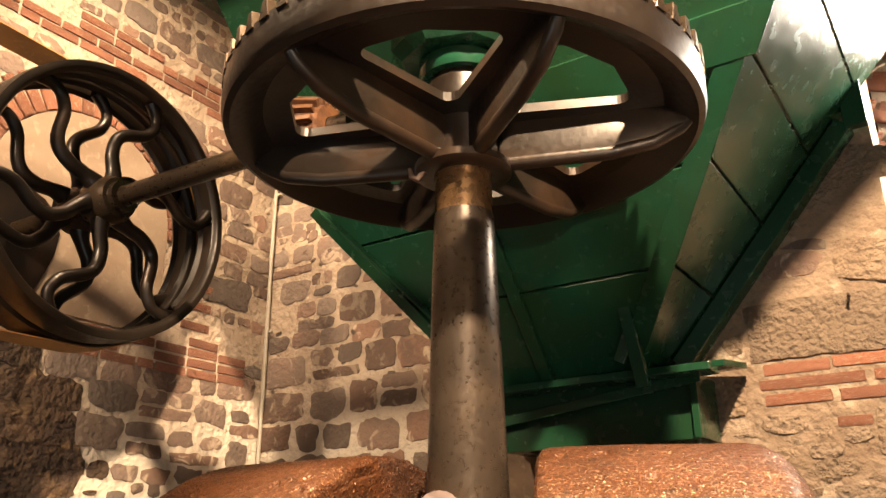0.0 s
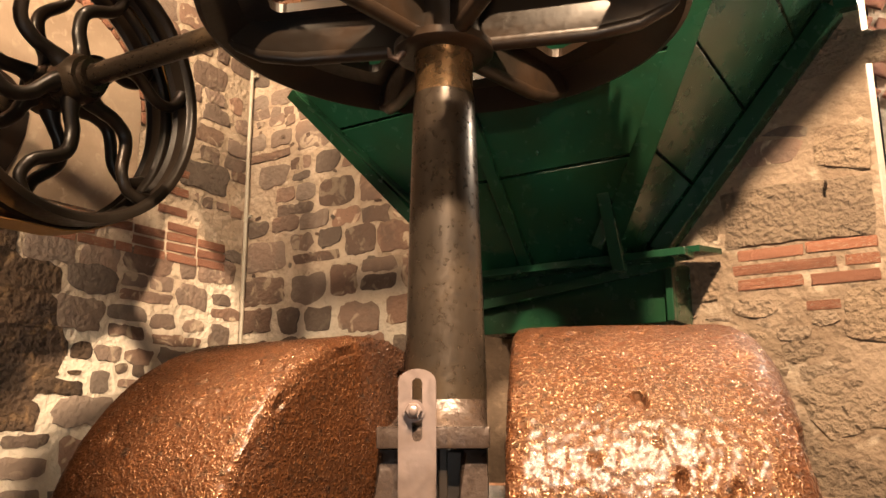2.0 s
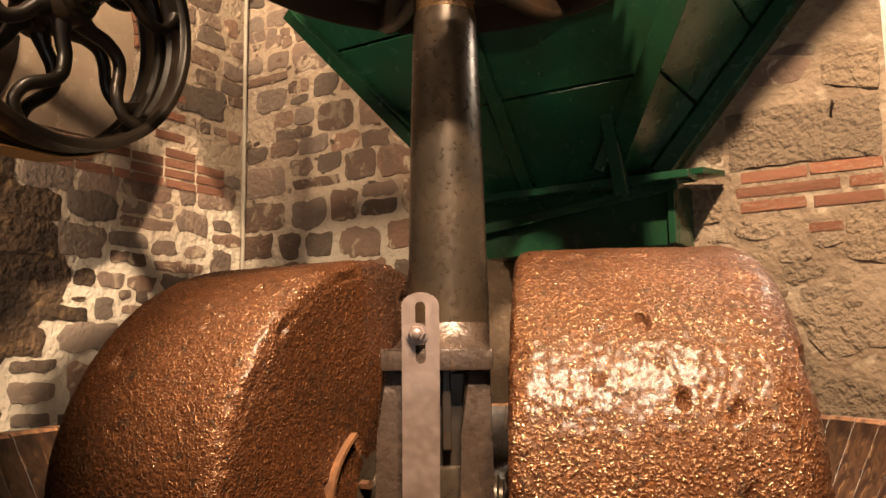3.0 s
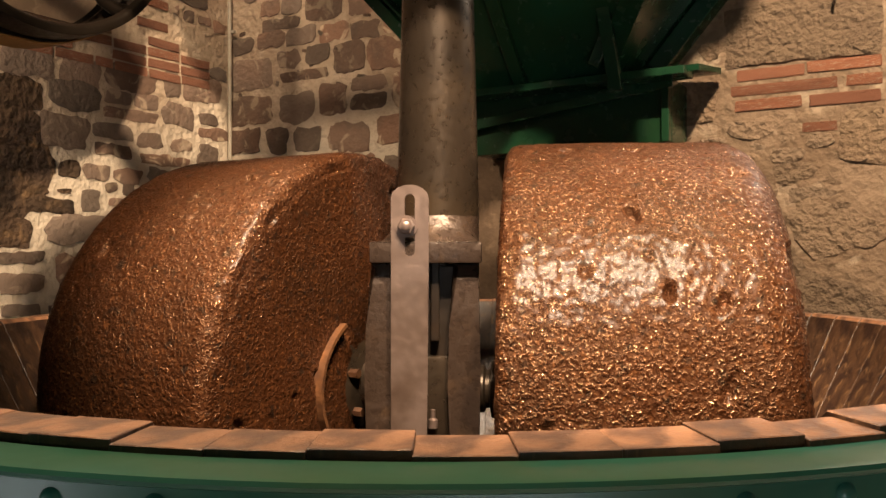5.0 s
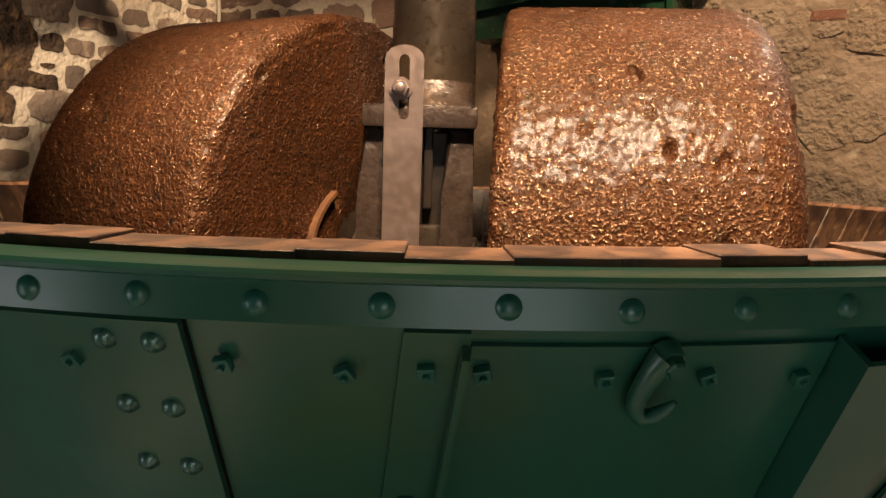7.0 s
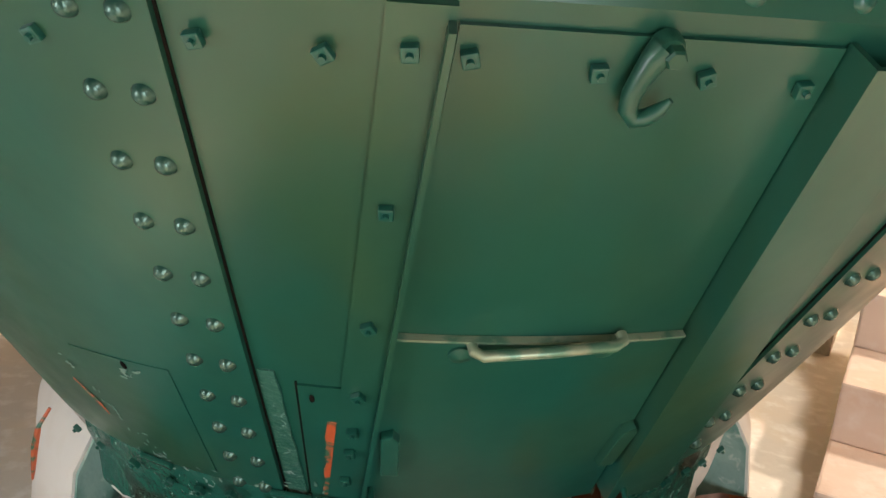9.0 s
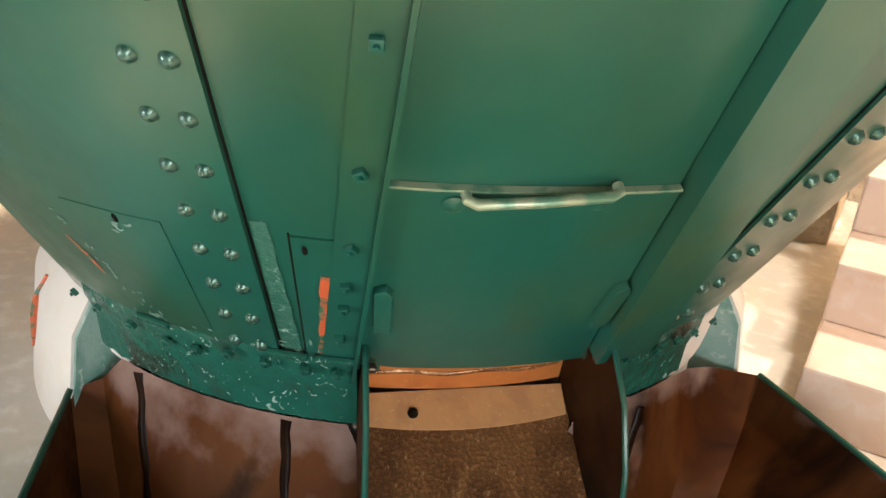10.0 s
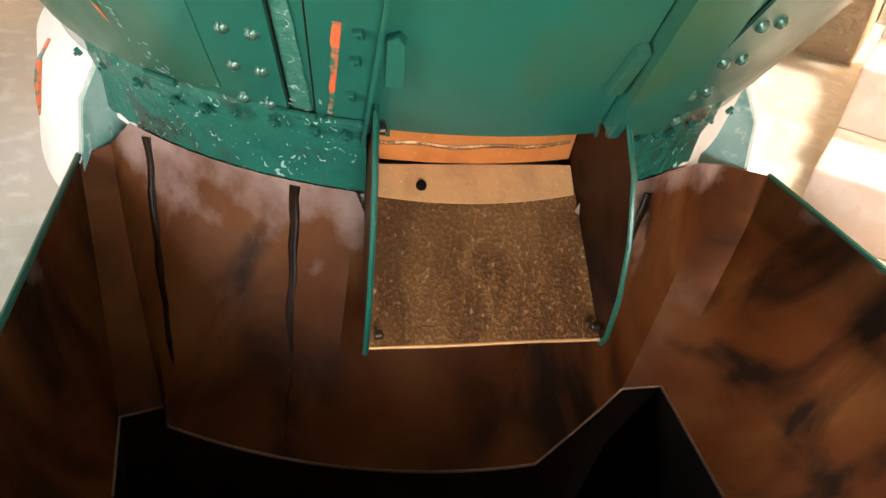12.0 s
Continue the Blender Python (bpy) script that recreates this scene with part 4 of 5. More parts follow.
for x0, x1 in ((-0.150, -0.092), (0.056, 0.124)):
    pts = [(x0 + 0.006, 1.755), (x1, 1.755), (x1 + 0.004, 1.50), (x1, 1.05), (x0, 1.05), (x0 - 0.010, 1.45), (x0 - 0.006, 1.60)]
    part("cheek", prism(bmesh.new(), pts, 0.15, Matrix.Translation((0, 2.14, 0)) @ Matrix.Rotation(radians(90), 4, "X"), 0.012), YOKE, yoke, smooth=True)
part("inner_web", box(bmesh.new(), (0.10, 0.05, 0.66), pose(0.03, 2.06, 1.42), 0.006), IRON, yoke)
part("wedge", box(bmesh.new(), (0.022, 0.03, 0.20), pose(0.015, 2.018, 1.66), 0.004), IRON, yoke)
part("fork_block", box(bmesh.new(), (0.16, 0.10, 0.20), pose(-0.02, 2.07, 1.42), 0.012), IRON_OLD, yoke, smooth=True)
part("axle", tube(bmesh.new(), [M0 + Vector((-0.30, 0.16, 1.42)), M0 + Vector((0, 0, 1.42)), M0 + Vector((0.30, -0.035, 1.42))], 0.048, 24), IRON, yoke, smooth=True)
part("grease_nipple", lathe(bmesh.new(), [(0, 0), (0.012, 0), (0.012, 0.02), (0.006, 0.025), (0.006, 0.045), (0, 0.047)], 12, pose(0.01, 2.0, 1.345)), STEEL, yoke, smooth=True)

# slotted bar in front of the yoke
sbar = thing("slotted_bar", "worn steel bar with a bolt through its slot", "slotted bar")
x0, x1, zt, zb = -0.092, 0.000, 1.945, 1.02
xm = (x0 + x1) / 2
bm = bmesh.new()
outer = [(x0, zb), (x1 - 0.008, zb), (x1, 1.72)]
outer += [(xm + 0.046 * math.cos(a) * 1.0, 1.915 + 0.032 * math.sin(a)) for a in lin(0.0, math.pi, 9)]
outer += [(x0, 1.72)]
slot = [(xm + 0.0125 * math.cos(a), 1.912 + 0.0125 * math.sin(a)) for a in lin(0, math.pi, 6)] + [(xm + 0.0125 * math.cos(a), 1.785 + 0.0125 * math.sin(a)) for a in lin(math.pi, 2 * math.pi, 6)]
es = []
for pts in (outer, slot):
    vs = [bm.verts.new((x, 1.955, z)) for x, z in pts]
    es += [bm.edges.new((vs[i], vs[(i + 1) % len(vs)])) for i in range(len(vs))]
bmesh.ops.triangle_fill(bm, use_beauty=True, edges=es)
res = bmesh.ops.extrude_face_region(bm, geom=bm.faces[:])
bmesh.ops.translate(bm, verts=[g for g in res["geom"] if isinstance(g, bmesh.types.BMVert)], vec=(0, 0.018, 0))
part("bar", bm, STEEL, sbar)
mb = Matrix.Translation((xm - 0.008, 1.955, 1.845)) @ Matrix.Rotation(radians(90), 4, "X")
part("washer", lathe(bmesh.new(), [(0, 0), (0.027, 0), (0.027, 0.005), (0, 0.005)], 28, mb), STEEL, sbar, smooth=True)
part("nut", lathe(bmesh.new(), [(0, 0.005), (0.021, 0.005), (0.021, 0.019), (0.018, 0.022), (0, 0.022)], 6, mb), STEEL, sbar)
part("bolt_end", lathe(bmesh.new(), [(0, 0.02), (0.011, 0.02), (0.011, 0.029), (0.008, 0.031), (0, 0.031)], 16, mb), STEEL, sbar, smooth=True)
part("bolt_shank", tube(bmesh.new(), [(xm - 0.008, 1.95, 1.845), (xm - 0.008, 2.06, 1.845)], 0.010, 12), IRON, sbar, smooth=True)

# ---- crown gear ----
gear = thing("crown_gear", "large dark cast iron crown gear with six ribbed spokes", "gear")
rp = [(0.575, 3.045), (0.60, 3.02), (0.665, 2.972), (0.690, 2.960), (0.708, 2.968), (0.716, 2.99), (0.716, 3.075), (0.700, 3.095), (0.640, 3.100), (0.585, 3.075)]
part("rim", lathe(bmesh.new(), rp, 140, TM, closed=True), IRON, gear, smooth=True)
# web with six rounded windows
bm = bmesh.new()
es = []


def loop(pts, z):
    vs = [bm.verts.new((MX + x, MY + y, z)) for x, y in pts]
    return [bm.edges.new((vs[i], vs[(i + 1) % len(vs)])) for i in range(len(vs))]


def rounded(corners, rad, n=6):
    out = []
    k = len(corners)
    for i in range(k):
        p, a, b = Vector(corners[i]), Vector(corners[i - 1]), Vector(corners[(i + 1) % k])
        da, db = (a - p).normalized(), (b - p).normalized()
        half = da.angle(db) / 2
        t = rad / math.tan(half)
        c = p + (da + db).normalized() * (rad / math.sin(half))
        s, e = p + da * t, p + db * t
        v0, v1 = s - c, e - c
        ang = v0.angle_signed(v1)
        for j in range(n):
            f = -ang * j / (n - 1)
            out.append((c.x + v0.x * math.cos(f) - v0.y * math.sin(f), c.y + v0.x * math.sin(f) + v0.y * math.cos(f)))
    return out


es += loop([(0.60 * math.cos(a), 0.60 * math.sin(a)) for a in [2 * math.pi * i / 120 for i in range(120)]], 3.02)
es += loop([(0.11 * math.cos(a), 0.11 * math.sin(a)) for a in [2 * math.pi * i / 40 for i in range(40)]], 3.02)
for i in range(6):
    a = radians(-99 + 60 * i)
    c, s = math.cos(a), math.sin(a)
    tri = [(0.150, 0.0), (0.475, 0.205), (0.528, 0.0), (0.475, -0.205)]
    pts = rounded([(c * x - s * y, s * x + c * y) for x, y in tri], 0.035, 7)
    es += loop(pts, 3.02)
bmesh.ops.triangle_fill(bm, use_beauty=True, edges=es)
res = bmesh.ops.extrude_face_region(bm, geom=bm.faces[:])
bmesh.ops.translate(bm, verts=[g for g in res["geom"] if isinstance(g, bmesh.types.BMVert)], vec=(0, 0, 0.028))
part("web", bm, IRON, gear)
part("hub", lathe(bmesh.new(), [(0.0875, 2.862), (0.135, 2.862), (0.146, 2.870), (0.146, 2.892), (0.113, 2.902), (0.110, 3.16), (0.10, 3.17), (0.0875, 3.17)], 60, TM, closed=True), IRON, gear, "worn gear hub", smooth=True)
for i in range(6):
    # rib of a spoke: deep at the hub, curving up to the rim
    pr = [(0.09, 3.025), (0.09, 2.895), (0.14, 2.890), (0.44, 2.895), (0.56, 2.915), (0.64, 2.955), (0.675, 2.985), (0.62, 3.03)]
    low = pr[1:7]
    a = radians(-69 + 60 * i)
    m = TM @ pose(0, 0, 0, 0, 0, math.degrees(a)) @ Matrix.Rotation(radians(90), 4, "X") @ Matrix.Translation((0, 0, -0.021))
    rib = part("spoke_rib", prism(bmesh.new(), pr, 0.042, m, 0.006), IRON, gear, smooth=True)
    part("rib_bead", tube(bmesh.new(), [m @ Vector((x, y + 0.004, 0.021)) for x, y in low], [0.0235, 0.0235, 0.0235, 0.023, 0.021, 0.014], 14), IRON, rib, smooth=True)
tm = bmesh.new()
tp = [(-0.0215, 0), (0.0215, 0), (0.0105, 0.058), (-0.0105, 0.058)]
for sgn, k in ((0.0, 1.0), (1.0, 0.86)):
    for x, h in tp:
        tm.verts.new((0.645 + 0.075 * (1 - sgn), x * k, 3.062 + 0.014 * sgn + h))
tm.verts.ensure_lookup_table()
v = tm.verts
tm.faces.new((v[0], v[1], v[2], v[3]))
tm.faces.new((v[7], v[6], v[5], v[4]))
for i in range(4):
    tm.faces.new((v[i], v[4 + i], v[4 + (i + 1) % 4], v[(i + 1) % 4]))
bmesh.ops.recalc_face_normals(tm, faces=tm.faces)
bmesh.ops.bevel(tm, geom=tm.edges[:], offset=0.002, segments=1, affect="EDGES")
tooth_me = bpy.data.meshes.new("tooth")
tm.to_mesh(tooth_me)
tm.free()
tooth_me.materials.append(IRON_OLD)
for i in range(62):
    ob = new("tooth", tooth_me)
    ob.parent = gear
    ob.matrix_world = TM @ pose(0, 0, 0, 0, 0, 360 / 62 * i + 1)
bm = tube(bmesh.new(), [(MX - 0.115, MY - 0.03, 2.91), (MX - 0.118, MY - 0.035, 2.86), (MX - 0.135, MY - 0.04, 2.838), (MX - 0.152, MY - 0.045, 2.845), (MX - 0.158, MY - 0.05, 2.87)], [0.012, 0.012, 0.011, 0.009, 0.005], 10)
part("catch_hook", bm, STEEL, gear, "worn steel catch under the hub", smooth=True)

# bearing over the gear, hung from the deck
bearing = thing("shaft_bearing", "green painted cast bearing holding the shaft top", "bearing")
part("bush", lathe(bmesh.new(), [(0.087, 3.10), (0.096, 3.10), (0.100, 3.115), (0.100, 3.20), (0.087, 3.20)], 48, TM, closed=True), IRON_OLD, bearing, "brown bronze bush", smooth=True)
part("cap_ring", lathe(bmesh.new(), [(0.10, 3.185), (0.125, 3.185), (0.135, 3.205), (0.135, 3.235), (0.10, 3.245)], 48, TM, closed=True), GREEN_DK, bearing, smooth=True)
part("housing", lathe(bmesh.new(), [(0.0, 3.24), (0.19, 3.245), (0.225, 3.28), (0.225, 3.47), (0.19, 3.60), (0, 3.60)], 8, TM @ pose(0, 0, 0, 0, 0, 12)), GREEN_DK, bearing)
for i in range(4):
    part("gusset", box(bmesh.new(), (0.16, 0.04, 0.20), TM @ pose(0, 0, 0, 0, 0, 45 + 90 * i) @ Matrix.Translation((0.25, 0, 3.38)), 0.006), GREEN_DK, bearing)
part("hanger", box(bmesh.new(), (0.30, 0.26, 0.56), TM @ pose(0, 0, 3.87, 0, 0, -31), 0.01), GREEN_DK, bearing)

# ---- line shaft with two pulleys ----
LD = Vector((0.878, -0.478, 0)).normalized()
LT = Vector((0.478, 0.878, 0)).normalized()
HUB = Vector((-1.48, 2.982, 3.180))
line_shaft = thing("line_shaft", "brown iron line shaft with a rusty pinion", "line shaft")
sh = Matrix((LT, Vector((0, 0, 1)), LD)).transposed().to_4x4()
part("bar", tube(bmesh.new(), [HUB - LD * 0.62, HUB + LD * 0.3, HUB + LD * 1.28], 0.043, 28), IRON_OLD, line_shaft, smooth=True)
bm = lathe(bmesh.new(), [(0.045, 0.0), (0.115, 0.0), (0.125, 0.02), (0.085, 0.13), (0.045, 0.135)], 40, Matrix.Translation(HUB + LD * 1.06) @ sh, closed=True)
pin = part("pinion", bm, RUST, line_shaft, "rusty bevel pinion", smooth=True)
for i in range(16):
    m = Matrix.Translation(HUB + LD * 1.06) @ sh @ pose(0, 0, 0, 0, 0, 22.5 * i) @ Matrix.Translation((0.115, 0, 0.065)) @ pose(0, 0, 0, 0, -17, 0)
    part("pinion_tooth", box(bmesh.new(), (0.035, 0.018, 0.115), m, 0.003), RUST, pin)


def pulley(off, spin, label):
    pl = thing("belt_pulley", label, "pulley", "pulleys on the line shaft")
    m = Matrix.Translation(HUB + LD * off) @ sh
    w = 0.065
    prof = [(r * 0.965, z) for r, z in [(0.572, -w), (0.580, -w - 0.004), (0.607, -w), (0.613, 0), (0.607, w), (0.580, w + 0.004), (0.572, w), (0.560, w - 0.02), (0.578, w - 0.035), (0.582, 0), (0.578, -w + 0.035), (0.560, -w + 0.02)]]
    part("rim", lathe(bmesh.new(), prof, 110, m, closed=True), IRON, pl, smooth=True)
    part("hub", lathe(bmesh.new(), [(0.044, -0.075), (0.085, -0.075), (0.10, -0.05), (0.10, 0.05), (0.085, 0.085), (0.068, 0.09), (0.068, 0.12), (0.044, 0.12)], 48, m, closed=True), IRON_OLD, pl, smooth=True)
    for i in range(6):
        a0 = radians(60 * i + spin)
        pts, rad = [], []
        for k in range(25):
            f = k / 24
            r = 0.085 + 0.480 * f
            swing = 26 - 26 / (1 + math.exp(-(r - 0.345) / 0.026)) + 8 * max(0.0, (r - 0.47) / 0.095) ** 1.5 - 12 * max(0.0, (0.2 - r) / 0.115)
            a = a0 + radians(swing)
            pts.append(m @ Vector((r * math.cos(a), r * math.sin(a), 0.0)))
            rad.append(0.032 - 0.009 * f + 0.012 * max(0.0, 1 - abs(f) * 8) + 0.010 * max(0.0, 1 - abs(1 - f) * 8))
        part("spoke", tube(bmesh.new(), pts, rad, 12), IRON, pl, smooth=True)
    return pl


pulley(0.0, 6, "dark iron belt pulley with six curved spokes")
pulley(-0.17, 23, "dark iron belt pulley behind its twin, carrying the belt")
belt = thing("drive_belt", "tan leather drive belt running off the pulley", "belt")
c = HUB - LD * 0.16
pts = []
for a in lin(-84, 84, 28):
    pts.append((0.595 * math.cos(radians(a)), 0.595 * math.sin(radians(a))))
pts = [(-3.4, -0.64)] + pts + [(-3.4, 0.64)]
bm = bmesh.new()
mm = Matrix.Translation(c) @ sh
ra = [[bm.verts.new(mm @ Vector((x * k, y * k, s * 0.075))) for s in (-1, 1) for k in (1.0, 1.010)] for x, y in pts]
for a, b in zip(ra, ra[1:]):
    for i, j in ((0, 1), (1, 3), (3, 2), (2, 0)):
        bm.faces.new((a[i], a[j], b[j], b[i]))
part("strap", bm, BELT, belt, smooth=True)

# ---- hopper on the back wall ----
hopper = thing("hopper", "dark green painted board hopper hung on the stone wall", "hopper")


def hop(u, v, z):
    return CORNER + WU * u - WN * v + Vector((0, 0, z))


def hop_frame(z):
    h = z - 2.47
    return max(1.205, 1.79 - 0.75 * h), 2.42 + 0.85 * h, 0.30 + 0.85 * h


def slab(bm, quad, t):
    """A board from four corners, thick by t along its own normal."""
    q = [Vector(p) for p in quad]
    n = (q[1] - q[0]).cross(q[3] - q[0]).normalized() * t
    lo = [bm.verts.new(p) for p in q]
    hi = [bm.verts.new(p + n) for p in q]
    bm.faces.new(lo)
    bm.faces.new(hi[::-1])
    for i in range(4):
        bm.faces.new((lo[i], hi[i], hi[(i + 1) % 4], lo[(i + 1) % 4]))
    bmesh.ops.bevel(bm, geom=bm.edges[:], offset=0.003, segments=1, affect="EDGES")
    return bm


jz = [2.47, 2.80, 3.075, 3.33, 3.58, 3.83, 4.07]
rb = random.Random(5)
for za, zb2 in zip(jz, jz[1:]):
    e = 0.004
    ua0, ua1, va = hop_frame(za + e)
    ub0, ub1, vb = hop_frame(zb2 - e)
    k = rb.uniform(-0.003, 0.003)
    part("front_board", slab(bmesh.new(), (hop(ua0, va + k, za + e), hop(ua1, va + k, za + e), hop(ub1, vb + k, zb2 - e), hop(ub0, vb + k, zb2 - e)), -0.025), GREEN_DK, hopper)
    part("side_board", slab(bmesh.new(), (hop(ua1 + k, va, za + e), hop(ua1 + k, 0.02, za + e), hop(ub1 + k, 0.02, zb2 - e), hop(ub1 + k, vb, zb2 - e)), -0.025), GREEN_DK, hopper)
    part("side_board", slab(bmesh.new(), (hop(ua0, 0.02, za + e), hop(ua0, va, za + e), hop(ub0, vb, zb2 - e), hop(ub0, 0.02, zb2 - e)), -0.025), GREEN_DK, hopper)


def batten(p, q, w, t, out, name="batten"):
    """A square bar from p to q, w wide, t proud along out."""
    p, q = Vector(p), Vector(q)
    d = (q - p)
    L = d.length
    d.normalize()
    o = (Vector(out) - d * Vector(out).dot(d)).normalized()
    s = d.cross(o)
    m = Matrix.Translation((p + q) / 2 + o * t / 2) @ Matrix((d, s, o)).transposed().to_4x4()
    return part(name, box(bmesh.new(), (L, w, t), m, 0.004), GREEN_DK, hopper)


nf = (-WN - Vector((0, 0, 0.85))).normalized()       # outward of the sloping front
nr = (WU - Vector((0, 0, 0.85))).normalized()        # outward of the sloping right side


def onfront(u, z):
    return hop(u, hop_frame(z)[2] + 0.004, z)


batten(onfront(2.045, 2.475), onfront(2.02, 3.5), 0.055, 0.030, nf)
a, b = hop_frame(2.56), hop_frame(4.05)
batten(hop(a[1] - 0.045, a[2] + 0.002, 2.56), hop(b[1] - 0.045, b[2] + 0.002, 4.05), 0.085, 0.022, nf, "corner_batten")
batten(hop(a[1] + 0.005, 0.045, 2.555), hop(hop_frame(3.46)[1] + 0.01, 0.045, 3.46), 0.10, 0.075, nr, "wall_batten")
part("end_board", box(bmesh.new(), (0.085, 0.56, 0.05), wall_pose(3.345, 0.075, 3.69), 0.005), GREEN_DK, hopper)
c = hop_frame(3.24)
batten(hop(a[0] + 0.03, a[2] + 0.002, 2.50), hop(c[0] + 0.03, c[2] + 0.002, 3.24), 0.06, 0.025, nf, "corner_batten")
batten(hop(a[0] + 0.075, a[2] - 0.0, 2.545), hop(c[0] + 0.075, c[2], 3.225), 0.014, 0.035, nf, "metal_edge")
qa, qb = hop_frame(3.29), hop_frame(3.42)
part("top_rail", slab(bmesh.new(), (hop(qa[0] - 0.03, qa[2] + 0.034, 3.29), hop(qa[1] + 0.055, qa[2] + 0.034, 3.29), hop(qb[1] + 0.055, qb[2] + 0.034, 3.42), hop(qb[0] - 0.03, qb[2] + 0.034, 3.42)), -0.030), GREEN_DK, hopper)
part("shelf_board", box(bmesh.new(), (1.03, 0.13, 0.030), wall_pose(2.22, 0.33, 2.455) @ Matrix.Rotation(radians(-90), 4, "X"), 0.004), GREEN_DK, hopper)
part("bracket_board", box(bmesh.new(), (0.36, 0.24, 0.025), wall_pose(2.60, 0.16, 2.492) @ Matrix.Rotation(radians(-84), 4, "X") @ pose(0, 0, 0, 0, 0, -7), 0.003), GREEN_DK, hopper)
batten(hop(2.50, 0.44, 2.385), hop(2.455, 0.46, 2.71), 0.05, 0.035, -WN, "strut")
batten(hop(2.40, 0.42, 2.50), hop(2.47, 0.45, 2.63), 0.045, 0.02, -WN, "strut")
batten(hop(1.72, 0.26, 2.33), hop(2.66, 0.26, 2.44), 0.045, 0.022, -WN, "spout_batten")
part("spout_box", box(bmesh.new(), (0.88, 0.25, 0.22), wall_pose(2.205, 0.125, 2.335), 0.004), GREEN_DK, hopper)
part("spout_edge", box(bmesh.new(), (0.03, 0.25, 0.05), wall_pose(2.628, 0.245, 2.335), 0.004), GREEN_DK, hopper)
for u, z in ((2.25, 2.86), (2.27, 2.62), (2.33, 2.62), (2.05, 2.70), (1.7, 2.9), (2.5, 2.95), (1.9, 3.2), (2.6, 3.2)):
    bm = lathe(bmesh.new(), [(0.011, 0), (0.010, 0.004), (0, 0.007)], 10, Matrix.Translation(onfront(u, z)) @ nf.to_track_quat("Z", "Y").to_matrix().to_4x4())
    part("nail_head", bm, GREEN_DK, hopper)
deck = thing("upper_deck", "dark green painted timber deck over the gear", "deck")
for i in range(7):
    part("deck_board", box(bmesh.new(), (0.352, 2.0, 0.05), wall_pose(1.12 + 0.357 * i, 1.01, 4.175) @ Matrix.Rotation(radians(-90), 4, "X"), 0.004), GREEN_DK, deck)
part("edge_beam", box(bmesh.new(), (2.5, 0.12, 0.14), wall_pose(2.2, 1.90, 4.07) @ Matrix.Rotation(radians(-90), 4, "X"), 0.006), GREEN_DK, deck)

# ---- conduit, wall hook ----
pipe = thing("wall_conduit", "grey painted conduit pipe in the wall corner", "conduit")
pts = [hop(0.035 + 0.004 * math.sin(z * 3), 0.035, z) for z in lin(1.2, 5.2, 20)]
part("tube", tube(bmesh.new(), pts, 0.0115, 10), PIPE, pipe, smooth=True)
for z in (2.15, 3.05, 3.95):
    part("clamp", box(bmesh.new(), (0.05, 0.016, 0.02), wall_pose(0.05, 0.03, z), 0.003), PIPE, pipe)
whook = thing("wall_hook", "small dark iron hook in the stone wall", "hook")
hw = wall_pose(3.20, 0.02, 2.735)
part("wire", tube(bmesh.new(), [hw @ Vector(q) for q in ((0, 0, -0.02), (0, 0, 0.03), (0, -0.012, 0.045), (0, -0.026, 0.04), (-0.004, -0.03, 0.022), (-0.008, -0.02, 0.016))], 0.005, 8), IRON, whook, smooth=True)


# ---- masonry, piece by piece ----
def stone_mesh(seed, mat_, boxy=0.26, rough=0.22):
    """A rough block of unit width and height, proud of the wall by one unit of depth."""
    r = random.Random(seed)
    bm = bmesh.new()
    ring = []
    for cx, cy in ((-1, -1), (1, -1), (1, 1), (-1, 1)):
        px, py = 0.5 * cx * (1 - r.uniform(0, rough)), 0.5 * cy * (1 - r.uniform(0, rough))
        c1, c2 = r.uniform(0.25, 1.0) * boxy, r.uniform(0.25, 1.0) * boxy
        a, b = (px - cx * c1, py), (px, py - cy * c2)
        pair = (a, b) if cx * cy < 0 else (b, a)
        ring += [pair[0], pair[1]] if (cx, cy) != (0, 0) else []
        nxt = {(-1, -1): (0.0, -0.5), (1, -1): (0.5, 0.0), (1, 1): (0.0, 0.5), (-1, 1): (-0.5, 0.0)}[(cx, cy)]
        k = 1 - r.uniform(0, rough * 0.8)
        ring.append((nxt[0] * k + (r.uniform(-0.15, 0.15) if nxt[0] == 0 else 0), nxt[1] * k + (r.uniform(-0.15, 0.15) if nxt[1] == 0 else 0)))
    ring = sorted(ring, key=lambda q: math.atan2(q[1], q[0]))
    n = len(ring)
    lv = [(1.0, -0.3), (1.0, 0.5), (0.965, 0.88), (0.80, 1.0)]
    rows = [[bm.verts.new((x * f, y * f, d + (r.uniform(-0.12, 0.12) if d > 0.5 else 0))) for x, y in ring] for f, d in lv]
    for a, b in zip(rows, rows[1:]):
        for i in range(n):
            bm.faces.new((a[i], a[(i + 1) % n], b[(i + 1) % n], b[i]))
    mid = bm.verts.new((r.uniform(-0.1, 0.1), r.uniform(-0.1, 0.1), 1.0 + r.uniform(-0.15, 0.2)))
    for i in range(n):
        bm.faces.new((rows[-1][i], rows[-1][(i + 1) % n], mid))
    bmesh.ops.recalc_face_normals(bm, faces=bm.faces)
    me = bpy.data.meshes.new("stone")
    bm.to_mesh(me)
    bm.free()
    me.materials.append(mat_)
    me.polygons.foreach_set("use_smooth", [True] * len(me.polygons))
    me.set_sharp_from_angle(angle=radians(40))
    return me


RUB = [stone_mesh(100 + i, RUBBLE) for i in range(18)]
BRK = [stone_mesh(300 + i, BRICK, 0.03, 0.04) for i in range(8)]
gm = random.Random(21)


